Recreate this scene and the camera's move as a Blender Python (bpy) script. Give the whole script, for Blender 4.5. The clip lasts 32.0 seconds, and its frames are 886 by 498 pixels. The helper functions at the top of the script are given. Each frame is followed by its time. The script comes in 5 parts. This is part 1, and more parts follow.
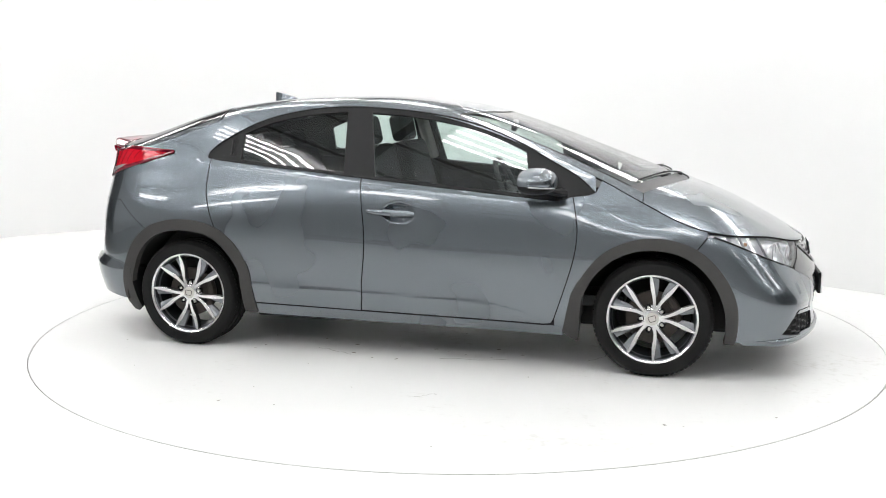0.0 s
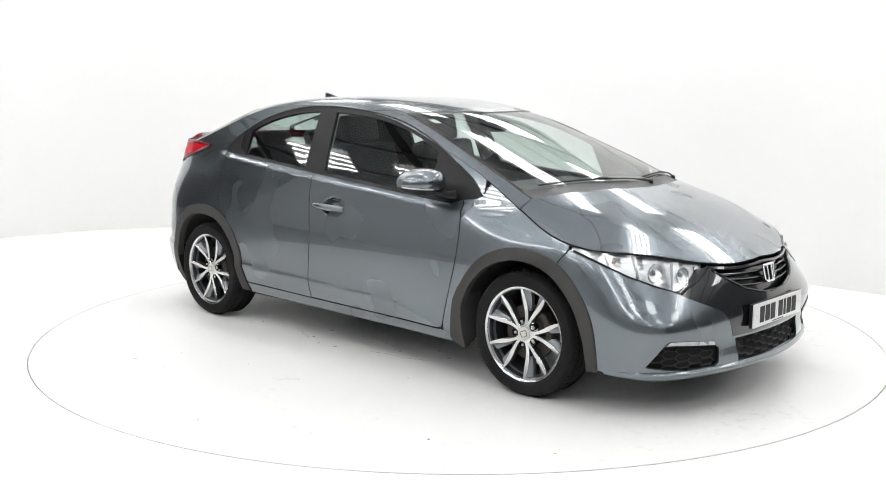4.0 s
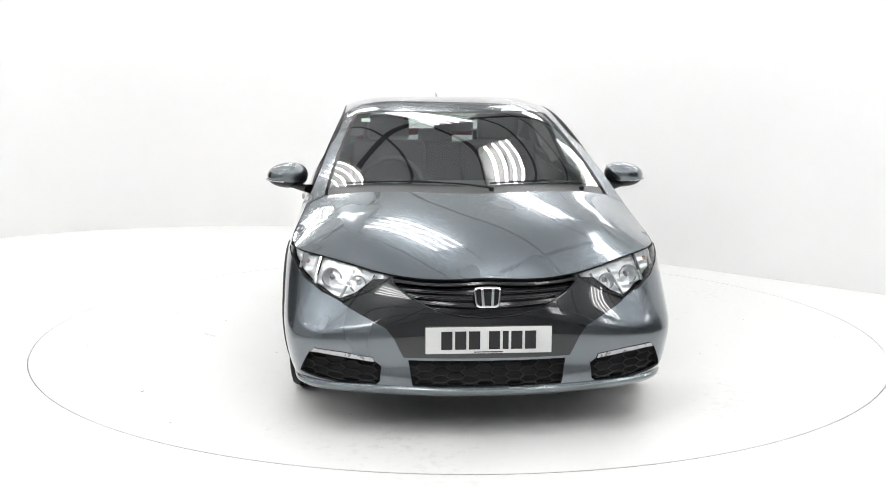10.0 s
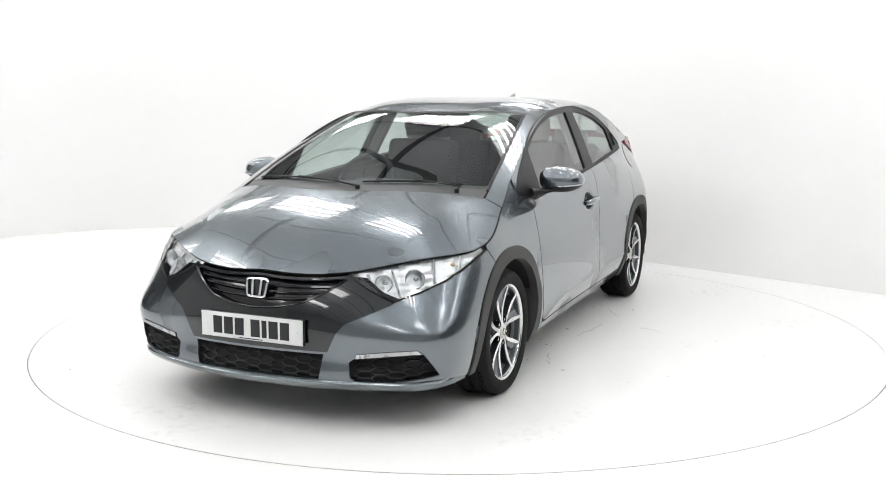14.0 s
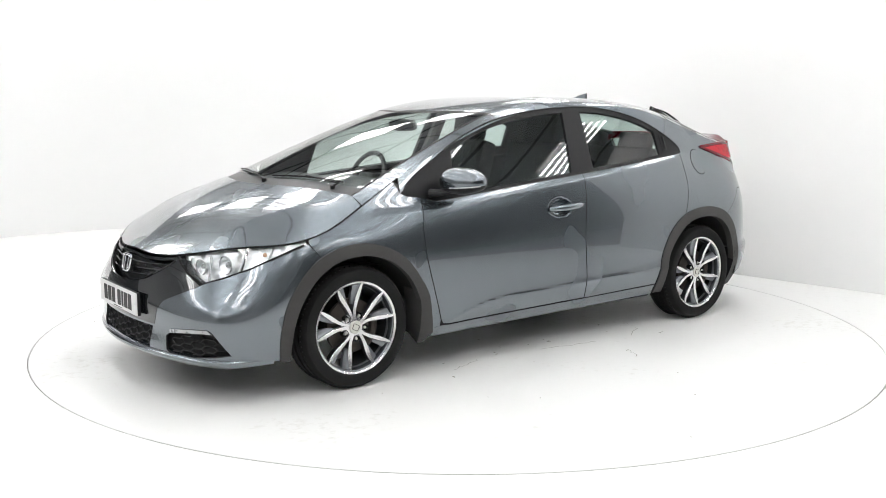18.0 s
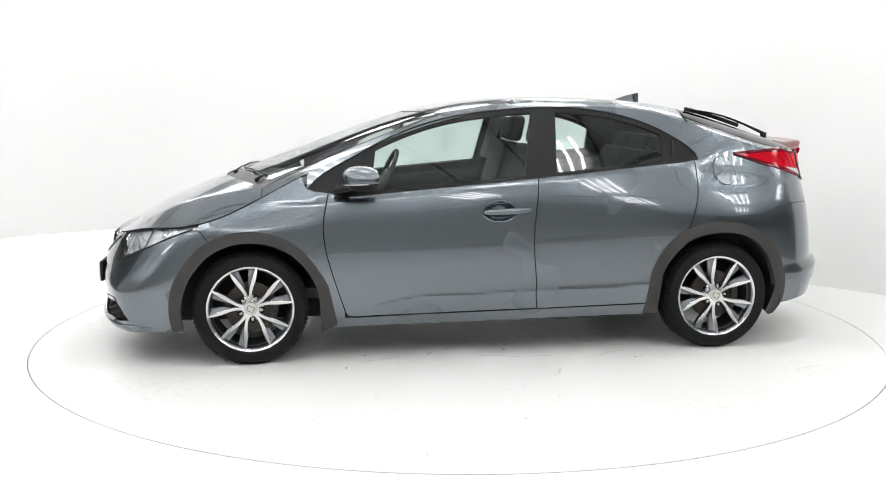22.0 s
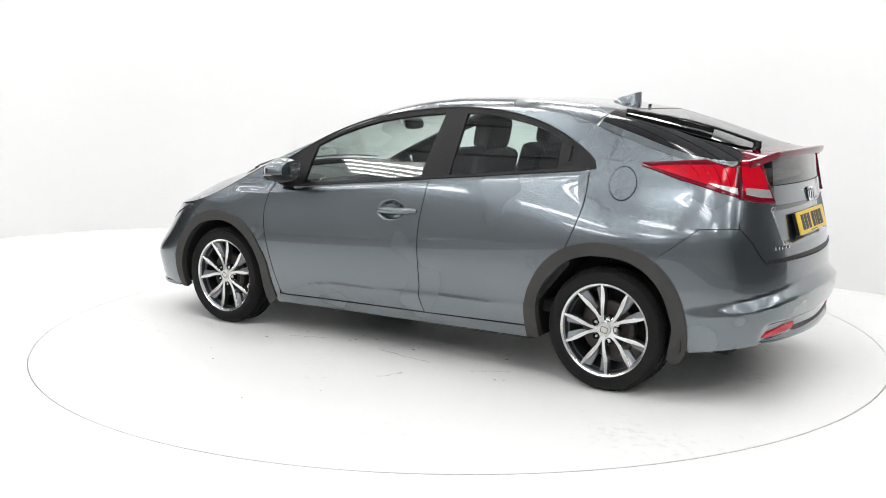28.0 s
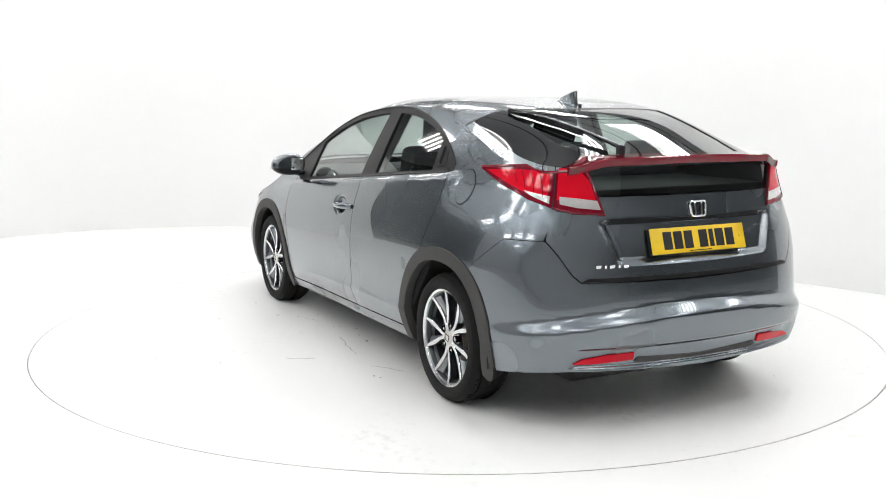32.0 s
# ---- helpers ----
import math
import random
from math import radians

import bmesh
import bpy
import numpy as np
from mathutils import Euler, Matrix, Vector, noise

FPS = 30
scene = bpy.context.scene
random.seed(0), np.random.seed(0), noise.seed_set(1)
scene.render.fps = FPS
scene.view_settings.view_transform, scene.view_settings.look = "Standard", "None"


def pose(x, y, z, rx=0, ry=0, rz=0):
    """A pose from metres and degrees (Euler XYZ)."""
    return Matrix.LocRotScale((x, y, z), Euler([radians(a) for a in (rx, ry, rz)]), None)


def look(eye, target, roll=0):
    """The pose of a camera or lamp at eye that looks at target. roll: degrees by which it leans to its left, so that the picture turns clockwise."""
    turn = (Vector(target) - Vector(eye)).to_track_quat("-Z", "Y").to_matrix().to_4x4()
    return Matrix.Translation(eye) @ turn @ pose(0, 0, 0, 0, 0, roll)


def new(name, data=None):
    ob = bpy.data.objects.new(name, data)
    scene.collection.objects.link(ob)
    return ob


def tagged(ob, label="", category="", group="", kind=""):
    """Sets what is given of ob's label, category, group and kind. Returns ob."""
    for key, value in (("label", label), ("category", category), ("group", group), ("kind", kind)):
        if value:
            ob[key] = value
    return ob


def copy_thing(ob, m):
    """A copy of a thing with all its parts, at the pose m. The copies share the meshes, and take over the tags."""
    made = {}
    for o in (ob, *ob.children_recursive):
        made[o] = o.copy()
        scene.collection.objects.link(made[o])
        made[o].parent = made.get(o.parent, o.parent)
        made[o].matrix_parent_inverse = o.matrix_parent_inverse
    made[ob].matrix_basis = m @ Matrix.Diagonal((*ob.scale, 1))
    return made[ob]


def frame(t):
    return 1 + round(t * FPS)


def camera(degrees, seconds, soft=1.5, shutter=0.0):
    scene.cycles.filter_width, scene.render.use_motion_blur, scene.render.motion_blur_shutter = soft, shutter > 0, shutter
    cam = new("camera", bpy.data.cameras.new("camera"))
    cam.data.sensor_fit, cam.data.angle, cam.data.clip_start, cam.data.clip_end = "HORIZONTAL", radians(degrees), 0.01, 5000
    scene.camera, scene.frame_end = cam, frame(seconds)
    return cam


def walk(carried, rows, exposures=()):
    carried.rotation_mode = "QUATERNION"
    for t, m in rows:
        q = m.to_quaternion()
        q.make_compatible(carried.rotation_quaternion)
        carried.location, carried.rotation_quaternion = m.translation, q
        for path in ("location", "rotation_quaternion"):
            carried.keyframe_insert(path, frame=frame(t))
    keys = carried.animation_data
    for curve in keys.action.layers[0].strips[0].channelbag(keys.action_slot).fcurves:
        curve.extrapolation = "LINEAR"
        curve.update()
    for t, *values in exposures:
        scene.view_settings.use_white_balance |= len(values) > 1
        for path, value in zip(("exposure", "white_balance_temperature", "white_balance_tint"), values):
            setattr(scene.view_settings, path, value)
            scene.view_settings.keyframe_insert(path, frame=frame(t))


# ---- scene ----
from mathutils import geometry

# camera: stands still, a pace over chest height, looking slightly down at the turntable
cam = camera(49.15, 32.0, soft=0.9)
CAM = look((0.0, -5.963, 1.395), (-0.0143, -4.9748, 1.2426), 0.15)
walk(cam, [(0.0, CAM), (32.0, CAM)], exposures=[(0.0, 0.0), (32.0, 0.0)])


# ---- world and lights ----
world = bpy.data.worlds.new("studio_world")
scene.world = world
world.use_nodes = True
world.node_tree.nodes["Background"].inputs[0].default_value = (0.9, 0.95, 1.0, 1)
world.node_tree.nodes["Background"].inputs[1].default_value = 0.05


# ---- materials ----
def mat(name, col, rough=0.5, metal=0.0, coat=0.0, vary=0.06, scale=30.0, bump=0.0, bscale=200.0, trans=0.0, ior=1.45, flakes=0.0, spec=0.5, emit=0.0, island=0.0):
    m = bpy.data.materials.new(name)
    m.use_nodes = True
    nt = m.node_tree
    b = nt.nodes["Principled BSDF"]
    b.inputs["Roughness"].default_value = rough
    b.inputs["Metallic"].default_value = metal
    b.inputs["Coat Weight"].default_value = coat
    b.inputs["Coat Roughness"].default_value = 0.02
    b.inputs["IOR"].default_value = ior
    b.inputs["Specular IOR Level"].default_value = spec
    b.inputs["Transmission Weight"].default_value = trans
    tc = nt.nodes.new("ShaderNodeTexCoord")
    if vary > 0:
        no = nt.nodes.new("ShaderNodeTexNoise")
        no.inputs["Scale"].default_value = scale
        no.inputs["Detail"].default_value = 5
        nt.links.new(tc.outputs["Object"], no.inputs["Vector"])
        mx = nt.nodes.new("ShaderNodeMix")
        mx.data_type = "RGBA"
        mx.inputs[6].default_value = (*[c * (1 - vary) for c in col], 1)
        mx.inputs[7].default_value = (*[min(1, c * (1 + vary)) for c in col], 1)
        nt.links.new(no.outputs["Fac"], mx.inputs[0])
        nt.links.new(mx.outputs[2], b.inputs["Base Color"])
        mr = nt.nodes.new("ShaderNodeMapRange")
        mr.inputs["To Min"].default_value = max(0, rough * 0.85)
        mr.inputs["To Max"].default_value = min(1, rough * 1.15 + 0.005)
        nt.links.new(no.outputs["Fac"], mr.inputs["Value"])
        nt.links.new(mr.outputs["Result"], b.inputs["Roughness"])
    else:
        b.inputs["Base Color"].default_value = (*col, 1)
    if bump > 0 or flakes > 0:
        n2 = nt.nodes.new("ShaderNodeTexNoise" if flakes == 0 else "ShaderNodeTexVoronoi")
        n2.inputs["Scale"].default_value = bscale
        nt.links.new(tc.outputs["Object"], n2.inputs["Vector"])
        bp = nt.nodes.new("ShaderNodeBump")
        bp.inputs["Strength"].default_value = bump if flakes == 0 else flakes
        bp.inputs["Distance"].default_value = 0.002
        nt.links.new(n2.outputs[0], bp.inputs["Height"])
        nt.links.new(bp.outputs["Normal"], b.inputs["Normal"])
    if emit > 0:
        b.inputs["Emission Color"].default_value = (*col, 1)
        b.inputs["Emission Strength"].default_value = emit
    return m


def glass_mat(name, tint, rough=0.0, solid=1.0):
    """A thin pane: a tinted clear layer under a mirror-like surface layer."""
    m = bpy.data.materials.new(name)
    m.use_nodes = True
    nt = m.node_tree
    nt.nodes.clear()
    out = nt.nodes.new("ShaderNodeOutputMaterial")
    tr = nt.nodes.new("ShaderNodeBsdfTransparent")
    tr.inputs[0].default_value = (*tint, 1)
    gl = nt.nodes.new("ShaderNodeBsdfGlossy")
    gl.inputs["Roughness"].default_value = rough
    lw = nt.nodes.new("ShaderNodeLayerWeight")
    lw.inputs[0].default_value = 0.5
    pw = nt.nodes.new("ShaderNodeMath")
    pw.operation = "POWER"
    pw.inputs[1].default_value = 5.0
    nt.links.new(lw.outputs["Facing"], pw.inputs[0])
    f = nt.nodes.new("ShaderNodeMath")
    f.operation = "MULTIPLY_ADD"
    f.inputs[1].default_value, f.inputs[2].default_value = 0.955, 0.046
    nt.links.new(pw.outputs[0], f.inputs[0])
    two = nt.nodes.new("ShaderNodeMath")
    two.operation = "MULTIPLY"
    two.inputs[1].default_value = 2.0 * solid
    nt.links.new(f.outputs[0], two.inputs[0])
    one = nt.nodes.new("ShaderNodeMath")
    one.operation = "ADD"
    one.inputs[1].default_value = 1.0
    nt.links.new(f.outputs[0], one.inputs[0])
    fr = nt.nodes.new("ShaderNodeMath")
    fr.operation = "DIVIDE"
    nt.links.new(two.outputs[0], fr.inputs[0])
    nt.links.new(one.outputs[0], fr.inputs[1])
    mx = nt.nodes.new("ShaderNodeMixShader")
    nt.links.new(fr.outputs[0], mx.inputs[0])
    nt.links.new(tr.outputs[0], mx.inputs[1])
    nt.links.new(gl.outputs[0], mx.inputs[2])
    nt.links.new(mx.outputs[0], out.inputs[0])
    return m


def glow(name, col, strength):
    m = bpy.data.materials.new(name)
    m.use_nodes = True
    nt = m.node_tree
    nt.nodes.clear()
    out = nt.nodes.new("ShaderNodeOutputMaterial")
    em = nt.nodes.new("ShaderNodeEmission")
    em.inputs[0].default_value = (*col, 1)
    em.inputs[1].default_value = strength
    nt.links.new(em.outputs[0], out.inputs[0])
    return m


def paint_mat(name, col):
    """Metallic lacquer: a soft metallic layer under a hard clear coat."""
    m = mat(name, col, 0.27, 0.97, 1.0, 0.0)
    nt = m.node_tree
    b = nt.nodes["Principled BSDF"]
    b.inputs["Coat Roughness"].default_value = 0.006
    b.inputs["Coat IOR"].default_value = 1.55
    tc = nt.nodes.new("ShaderNodeTexCoord")
    big = nt.nodes.new("ShaderNodeTexNoise")
    big.inputs["Scale"].default_value = 2.2
    nt.links.new(tc.outputs["Object"], big.inputs["Vector"])
    hs = nt.nodes.new("ShaderNodeHueSaturation")
    hs.inputs["Color"].default_value = (*col, 1)
    mr = nt.nodes.new("ShaderNodeMapRange")
    mr.inputs["To Min"].default_value, mr.inputs["To Max"].default_value = 0.97, 1.03
    nt.links.new(big.outputs["Fac"], mr.inputs["Value"])
    nt.links.new(mr.outputs[0], hs.inputs["Value"])
    nt.links.new(hs.outputs[0], b.inputs["Base Color"])
    m2 = nt.nodes.new("ShaderNodeMapRange")
    m2.inputs["To Min"].default_value, m2.inputs["To Max"].default_value = 0.25, 0.29
    nt.links.new(big.outputs["Fac"], m2.inputs["Value"])
    nt.links.new(m2.outputs[0], b.inputs["Roughness"])
    return m


PAINT = paint_mat("grey_metallic_paint", (0.162, 0.185, 0.205))
ARCH = mat("arch_grey_plastic", (0.052, 0.051, 0.050), 0.55, 0, 0, 0.08, 40, 0.15, 900, spec=0.3)
BLACK = mat("black_gloss_plastic", (0.012, 0.013, 0.015), 0.16, 0, 0.6, 0.1, 8)
PIANO = mat("dark_nose_paint", (0.016, 0.018, 0.020), 0.22, 0.4, 1.0, 0.06, 6)
TRIM = mat("black_satin_trim", (0.010, 0.010, 0.011), 0.4, 0, 0, 0.1, 60, 0.08, 700, spec=0.3)
COWL = mat("cowl_plastic", (0.075, 0.075, 0.078), 0.38, 0, 0, 0.1, 40, 0.1, 500)
RUBBER = mat("tyre_rubber", (0.011, 0.011, 0.011), 0.75, 0, 0, 0.2, 25, 0.3, 300, spec=0.25)
GAPM = mat("seam_dark", (0.01, 0.01, 0.011), 0.8, 0, 0, 0.1, 30)
UNDER = mat("underbody_dark", (0.02, 0.02, 0.02), 0.8, 0, 0, 0.3, 12, 0.3, 60)
CHROME = mat("chrome", (0.85, 0.86, 0.87), 0.07, 1.0, 0, 0.03, 20)
ALLOY = mat("machined_alloy", (0.72, 0.72, 0.72), 0.24, 1.0, 0.3, 0.05, 60, 0.05, 500)
ALLOYD = mat("dark_alloy_paint", (0.045, 0.05, 0.056), 0.35, 0.6, 0.5, 0.08, 30)
ALLOYC = mat("cap_silver", (0.62, 0.61, 0.57), 0.3, 0.8, 0.3, 0.05, 60)
ALLOYG = mat("grey_alloy_paint", (0.24, 0.255, 0.275), 0.34, 0.7, 0.7, 0.08, 30)
STEEL = mat("brake_steel", (0.055, 0.047, 0.042), 0.5, 0.6, 0, 0.25, 30, 0.1, 200)
RUST = mat("rusty_hub", (0.20, 0.12, 0.08), 0.8, 0.2, 0, 0.3, 60, 0.3, 200)
GLASS = glass_mat("side_glass", (0.78, 0.87, 0.84))
WSGLASS = glass_mat("windscreen_glass", (0.87, 0.94, 0.91))
DARKGLASS = glass_mat("privacy_glass", (0.74, 0.84, 0.80))
LOWGLASS = glass_mat("dark_lower_glass", (0.36, 0.42, 0.40))
FRIT = mat("black_glass_border", (0.006, 0.006, 0.007), 0.04, 0, 0, 0.0, spec=0.4)
LENS = glass_mat("clear_lamp_lens", (0.93, 0.94, 0.95))
REDLENS = mat("red_lamp_lens", (0.56, 0.004, 0.016), 0.07, 0, 0.0, 0.1, 15, spec=0.35)
REDDARK = mat("deep_red_lens", (0.15, 0.001, 0.010), 0.06, 0, 0.0, 0.1, 15, spec=0.5)
CLEARRED = mat("clear_lamp_section", (0.72, 0.68, 0.68), 0.15, 0.6, 1.0, 0.2, 60, 0.2, 150)
REFLECTOR = mat("lamp_reflector", (0.90, 0.91, 0.92), 0.30, 0.85, 0, 0.04, 40, 0.0, 70)
LAMPGREY = mat("lamp_inner_grey", (0.46, 0.47, 0.48), 0.28, 0.5, 0, 0.1, 40)
AMBER = mat("amber_bulb", (0.6, 0.38, 0.25), 0.2, 0, 0.5, 0.1, 40)
PLATEW = mat("plate_white", (0.72, 0.72, 0.72), 0.4, 0, 0.2, 0.03, 20)
PLATEY = mat("plate_yellow", (0.78, 0.52, 0.02), 0.4, 0, 0.2, 0.03, 20)
PLATEK = mat("plate_ink", (0.015, 0.015, 0.017), 0.5, 0, 0, 0.1, 40)
FABRIC = mat("dark_seat_fabric", (0.022, 0.023, 0.026), 0.9, 0, 0, 0.25, 30)
CABIN = mat("cabin_plastic", (0.028, 0.029, 0.031), 0.6, 0, 0, 0.15, 20)
LINER = mat("roof_lining", (0.28, 0.28, 0.27), 0.9, 0, 0, 0.06, 12)
PAPER = mat("paper_sticker", (0.6, 0.7, 0.62), 0.7, 0, 0, 0.1, 60)
DROP = mat("water_drop", (0.42, 0.45, 0.45), 0.05, 0, 0, 0.1, 60, spec=0.8)
MIRROR = mat("mirror_glass", (0.8, 0.82, 0.82), 0.02, 1.0, 0, 0.0)


def floor_mat(name, base, stain):
    """Painted floor: slight roller mottling, faint scuffs and a satin sheen."""
    m = mat(name, base, 0.32, 0, 0, 0.0)
    nt = m.node_tree
    b = nt.nodes["Principled BSDF"]
    tc = nt.nodes.new("ShaderNodeTexCoord")
    n1 = nt.nodes.new("ShaderNodeTexNoise")
    n1.inputs["Scale"].default_value = 1.3
    n1.inputs["Detail"].default_value = 8
    n2 = nt.nodes.new("ShaderNodeTexNoise")
    n2.inputs["Scale"].default_value = 22
    n2.inputs["Detail"].default_value = 6
    for n in (n1, n2):
        nt.links.new(tc.outputs["Object"], n.inputs["Vector"])
    mul = nt.nodes.new("ShaderNodeMath")
    mul.operation = "MULTIPLY"
    nt.links.new(n1.outputs["Fac"], mul.inputs[0])
    nt.links.new(n2.outputs["Fac"], mul.inputs[1])
    ramp = nt.nodes.new("ShaderNodeValToRGB")
    ramp.color_ramp.elements[0].position, ramp.color_ramp.elements[0].color = 0.33, (*base, 1)
    ramp.color_ramp.elements[1].position, ramp.color_ramp.elements[1].color = 0.52, (*stain, 1)
    nt.links.new(mul.outputs[0], ramp.inputs[0])
    nt.links.new(ramp.outputs[0], b.inputs["Base Color"])
    mr = nt.nodes.new("ShaderNodeMapRange")
    mr.inputs["To Min"].default_value, mr.inputs["To Max"].default_value = 0.22, 0.5
    nt.links.new(n2.outputs["Fac"], mr.inputs["Value"])
    nt.links.new(mr.outputs[0], b.inputs["Roughness"])
    return m


FLOOR = floor_mat("white_floor_paint", (0.84, 0.84, 0.83), (0.74, 0.735, 0.71))
TABLE = floor_mat("white_turntable_paint", (0.84, 0.84, 0.83), (0.70, 0.69, 0.66))
WALL = mat("white_wall_paint", (0.83, 0.83, 0.83), 0.7, 0, 0, 0.012, 0.8, 0.03, 90)
# unseen hall walls: tones set for how the car's paint reflects them
HALL = mat("hall_wall_paint", (0.58, 0.585, 0.59), 0.8, 0, 0, 0.04, 0.7)
HALLM = mat("hall_mid_grey", (0.26, 0.265, 0.27), 0.8, 0, 0, 0.08, 0.7)
HALLD = mat("hall_near_black", (0.065, 0.068, 0.07), 0.7, 0, 0, 0.08, 0.7)
HALLG = mat("hall_dark_grey_wall", (0.11, 0.114, 0.118), 0.8, 0, 0, 0.08, 0.7)
CONCRETE = mat("hall_concrete", (0.11, 0.11, 0.107), 0.6, 0, 0, 0.15, 1.5, 0.1, 60)
CEIL = mat("ceiling_sheet", (0.66, 0.68, 0.70), 0.6, 0, 0, 0.06, 2.0)
SEAM = mat("ceiling_seam", (0.05, 0.05, 0.05), 0.6, 0, 0, 0.1, 5)
HOUSING = mat("lamp_housing", (0.55, 0.55, 0.55), 0.4, 0, 0, 0.03, 10)
TUBE = glow("lamp_tube_glow", (1.0, 0.995, 0.985), 21.4)
EDGE = mat("table_edge_metal", (0.66, 0.66, 0.65), 0.4, 0.0, 0, 0.15, 20)
CRACK = mat("paint_crack", (0.36, 0.345, 0.32), 0.8, 0, 0, 0.3, 60)
SCUFF = mat("floor_scuff", (0.50, 0.485, 0.45), 0.7, 0, 0, 0.3, 80)
GROOVE = mat("turntable_gap", (0.2, 0.19, 0.18), 0.8, 0, 0, 0.3, 6)


# ---- small builders ----
def part(name, bm, material, parent=None, label="", smooth=True):
    """One bmesh as one mesh object under a thing or a part."""
    me = bpy.data.meshes.new(name)
    bmesh.ops.recalc_face_normals(bm, faces=bm.faces)
    bm.to_mesh(me)
    bm.free()
    for p in me.polygons:
        p.use_smooth = smooth
    return put(name, me, material, parent, label, smooth)


def put(name, me, material, parent=None, label="", smooth=False):
    for m in material if isinstance(material, (list, tuple)) else [material]:
        me.materials.append(m)
    ob = new(name, me)
    if parent is not None:
        ob.parent = parent
    if label:
        ob["label"] = label
    if smooth:
        me.set_sharp_from_angle(angle=radians(32))
    return ob


def boxed(bm, m, sx, sy, sz, bevel=0.0, seg=2):
    r = bmesh.ops.create_cube(bm, size=1.0, matrix=m @ Matrix.Diagonal((sx, sy, sz, 1)))
    if bevel:
        es = list({e for v in r["verts"] for e in v.link_edges})
        bmesh.ops.bevel(bm, geom=es, offset=bevel, segments=seg, affect="EDGES", profile=0.6)


def rod(bm, a, b, r, seg=10, r2=None):
    a, b = Vector(a), Vector(b)
    d = b - a
    m = Matrix.Translation((a + b) / 2) @ d.to_track_quat("Z", "Y").to_matrix().to_4x4()
    bmesh.ops.create_cone(bm, cap_ends=True, segments=seg, radius1=r, radius2=r if r2 is None else r2, depth=d.length, matrix=m)


def sweep(bm, pts, r, seg=8, closed=False, flat=1.0):
    """A tube along a line of points; flat squeezes it upwards."""
    pts = [Vector(p) for p in pts]
    n = len(pts)
    rings = []
    for i, p in enumerate(pts):
        a = pts[(i - 1) % n] if closed or i else p
        b = pts[(i + 1) % n] if closed or i < n - 1 else p
        t = (b - a).normalized()
        side = t.cross(Vector((0, 0, 1)))
        side = side.normalized() if side.length > 1e-4 else Vector((1, 0, 0))
        up = side.cross(t)
        rr = r[i] if isinstance(r, (list, tuple)) else r
        rings.append([bm.verts.new(p + side * rr * math.cos(2 * math.pi * k / seg) + up * rr * flat * math.sin(2 * math.pi * k / seg)) for k in range(seg)])
    for i in range(n if closed else n - 1):
        A, B = rings[i], rings[(i + 1) % n]
        for k in range(seg):
            bm.faces.new((A[k], A[(k + 1) % seg], B[(k + 1) % seg], B[k]))
    if not closed:
        bm.faces.new(rings[0][::-1])
        bm.faces.new(rings[-1])


def revolve(bm, prof, seg, cap=False):
    """Turns a profile of (radius, height along y) round the y axis."""
    rings = []
    for r, h in prof:
        rings.append([bm.verts.new((r * math.cos(2 * math.pi * k / seg), h, r * math.sin(2 * math.pi * k / seg))) for k in range(seg)])
    for A, B in zip(rings, rings[1:]):
        for k in range(seg):
            bm.faces.new((A[k], A[(k + 1) % seg], B[(k + 1) % seg], B[k]))
    if cap:
        bm.faces.new(rings[-1])


def spline(xs, ys):
    """A natural cubic through a few knots, straight beyond them."""
    xs, ys = np.array(xs, float), np.array(ys, float)
    if xs[0] > xs[-1]:
        xs, ys = xs[::-1], ys[::-1]
    n = len(xs)
    h = np.diff(xs)
    A, r = np.eye(n), np.zeros(n)
    for i in range(1, n - 1):
        A[i, i - 1], A[i, i], A[i, i + 1] = h[i - 1], 2 * (h[i - 1] + h[i]), h[i]
        r[i] = 6 * ((ys[i + 1] - ys[i]) / h[i] - (ys[i] - ys[i - 1]) / h[i - 1])
    M = np.linalg.solve(A, r)

    def f(x):
        x = np.asarray(x, float)
        c = np.clip(x, xs[0], xs[-1])
        i = np.clip(np.searchsorted(xs, c) - 1, 0, n - 2)
        a, b, hh = xs[i + 1] - c, c - xs[i], h[i]
        v = (M[i] * a ** 3 + M[i + 1] * b ** 3) / (6 * hh) + (ys[i] / hh - M[i] * hh / 6) * a + (ys[i + 1] / hh - M[i + 1] * hh / 6) * b
        s0 = (ys[1] - ys[0]) / h[0] - h[0] * (2 * M[0] + M[1]) / 6
        s1 = (ys[-1] - ys[-2]) / h[-1] + h[-1] * (M[-2] + 2 * M[-1]) / 6
        return v + np.where(x < xs[0], (x - xs[0]) * s0, 0) + np.where(x > xs[-1], (x - xs[-1]) * s1, 0)

    return f


def fair(xs, ys, ease):
    """A curve that runs near its knots with the least bending; ease trades nearness for smoothness."""
    xs, ys = np.array(xs, float), np.array(ys, float)
    if xs[0] > xs[-1]:
        xs, ys = xs[::-1], ys[::-1]
    n = 61
    g = np.linspace(xs[0], xs[-1], n)
    A = np.zeros((len(xs), n))
    i = np.clip(np.searchsorted(g, xs) - 1, 0, n - 2)
    f = (xs - g[i]) / (g[1] - g[0])
    A[np.arange(len(xs)), i], A[np.arange(len(xs)), i + 1] = 1 - f, f
    D = np.diff(np.eye(n), 3, axis=0) * (n / 10.0) ** 2.5
    return spline(g, np.linalg.solve(A.T @ A + ease * D.T @ D + 1e-9 * np.eye(n), A.T @ ys))


def smooth01(t):
    t = np.clip(t, 0, 1)
    return t * t * (3 - 2 * t)


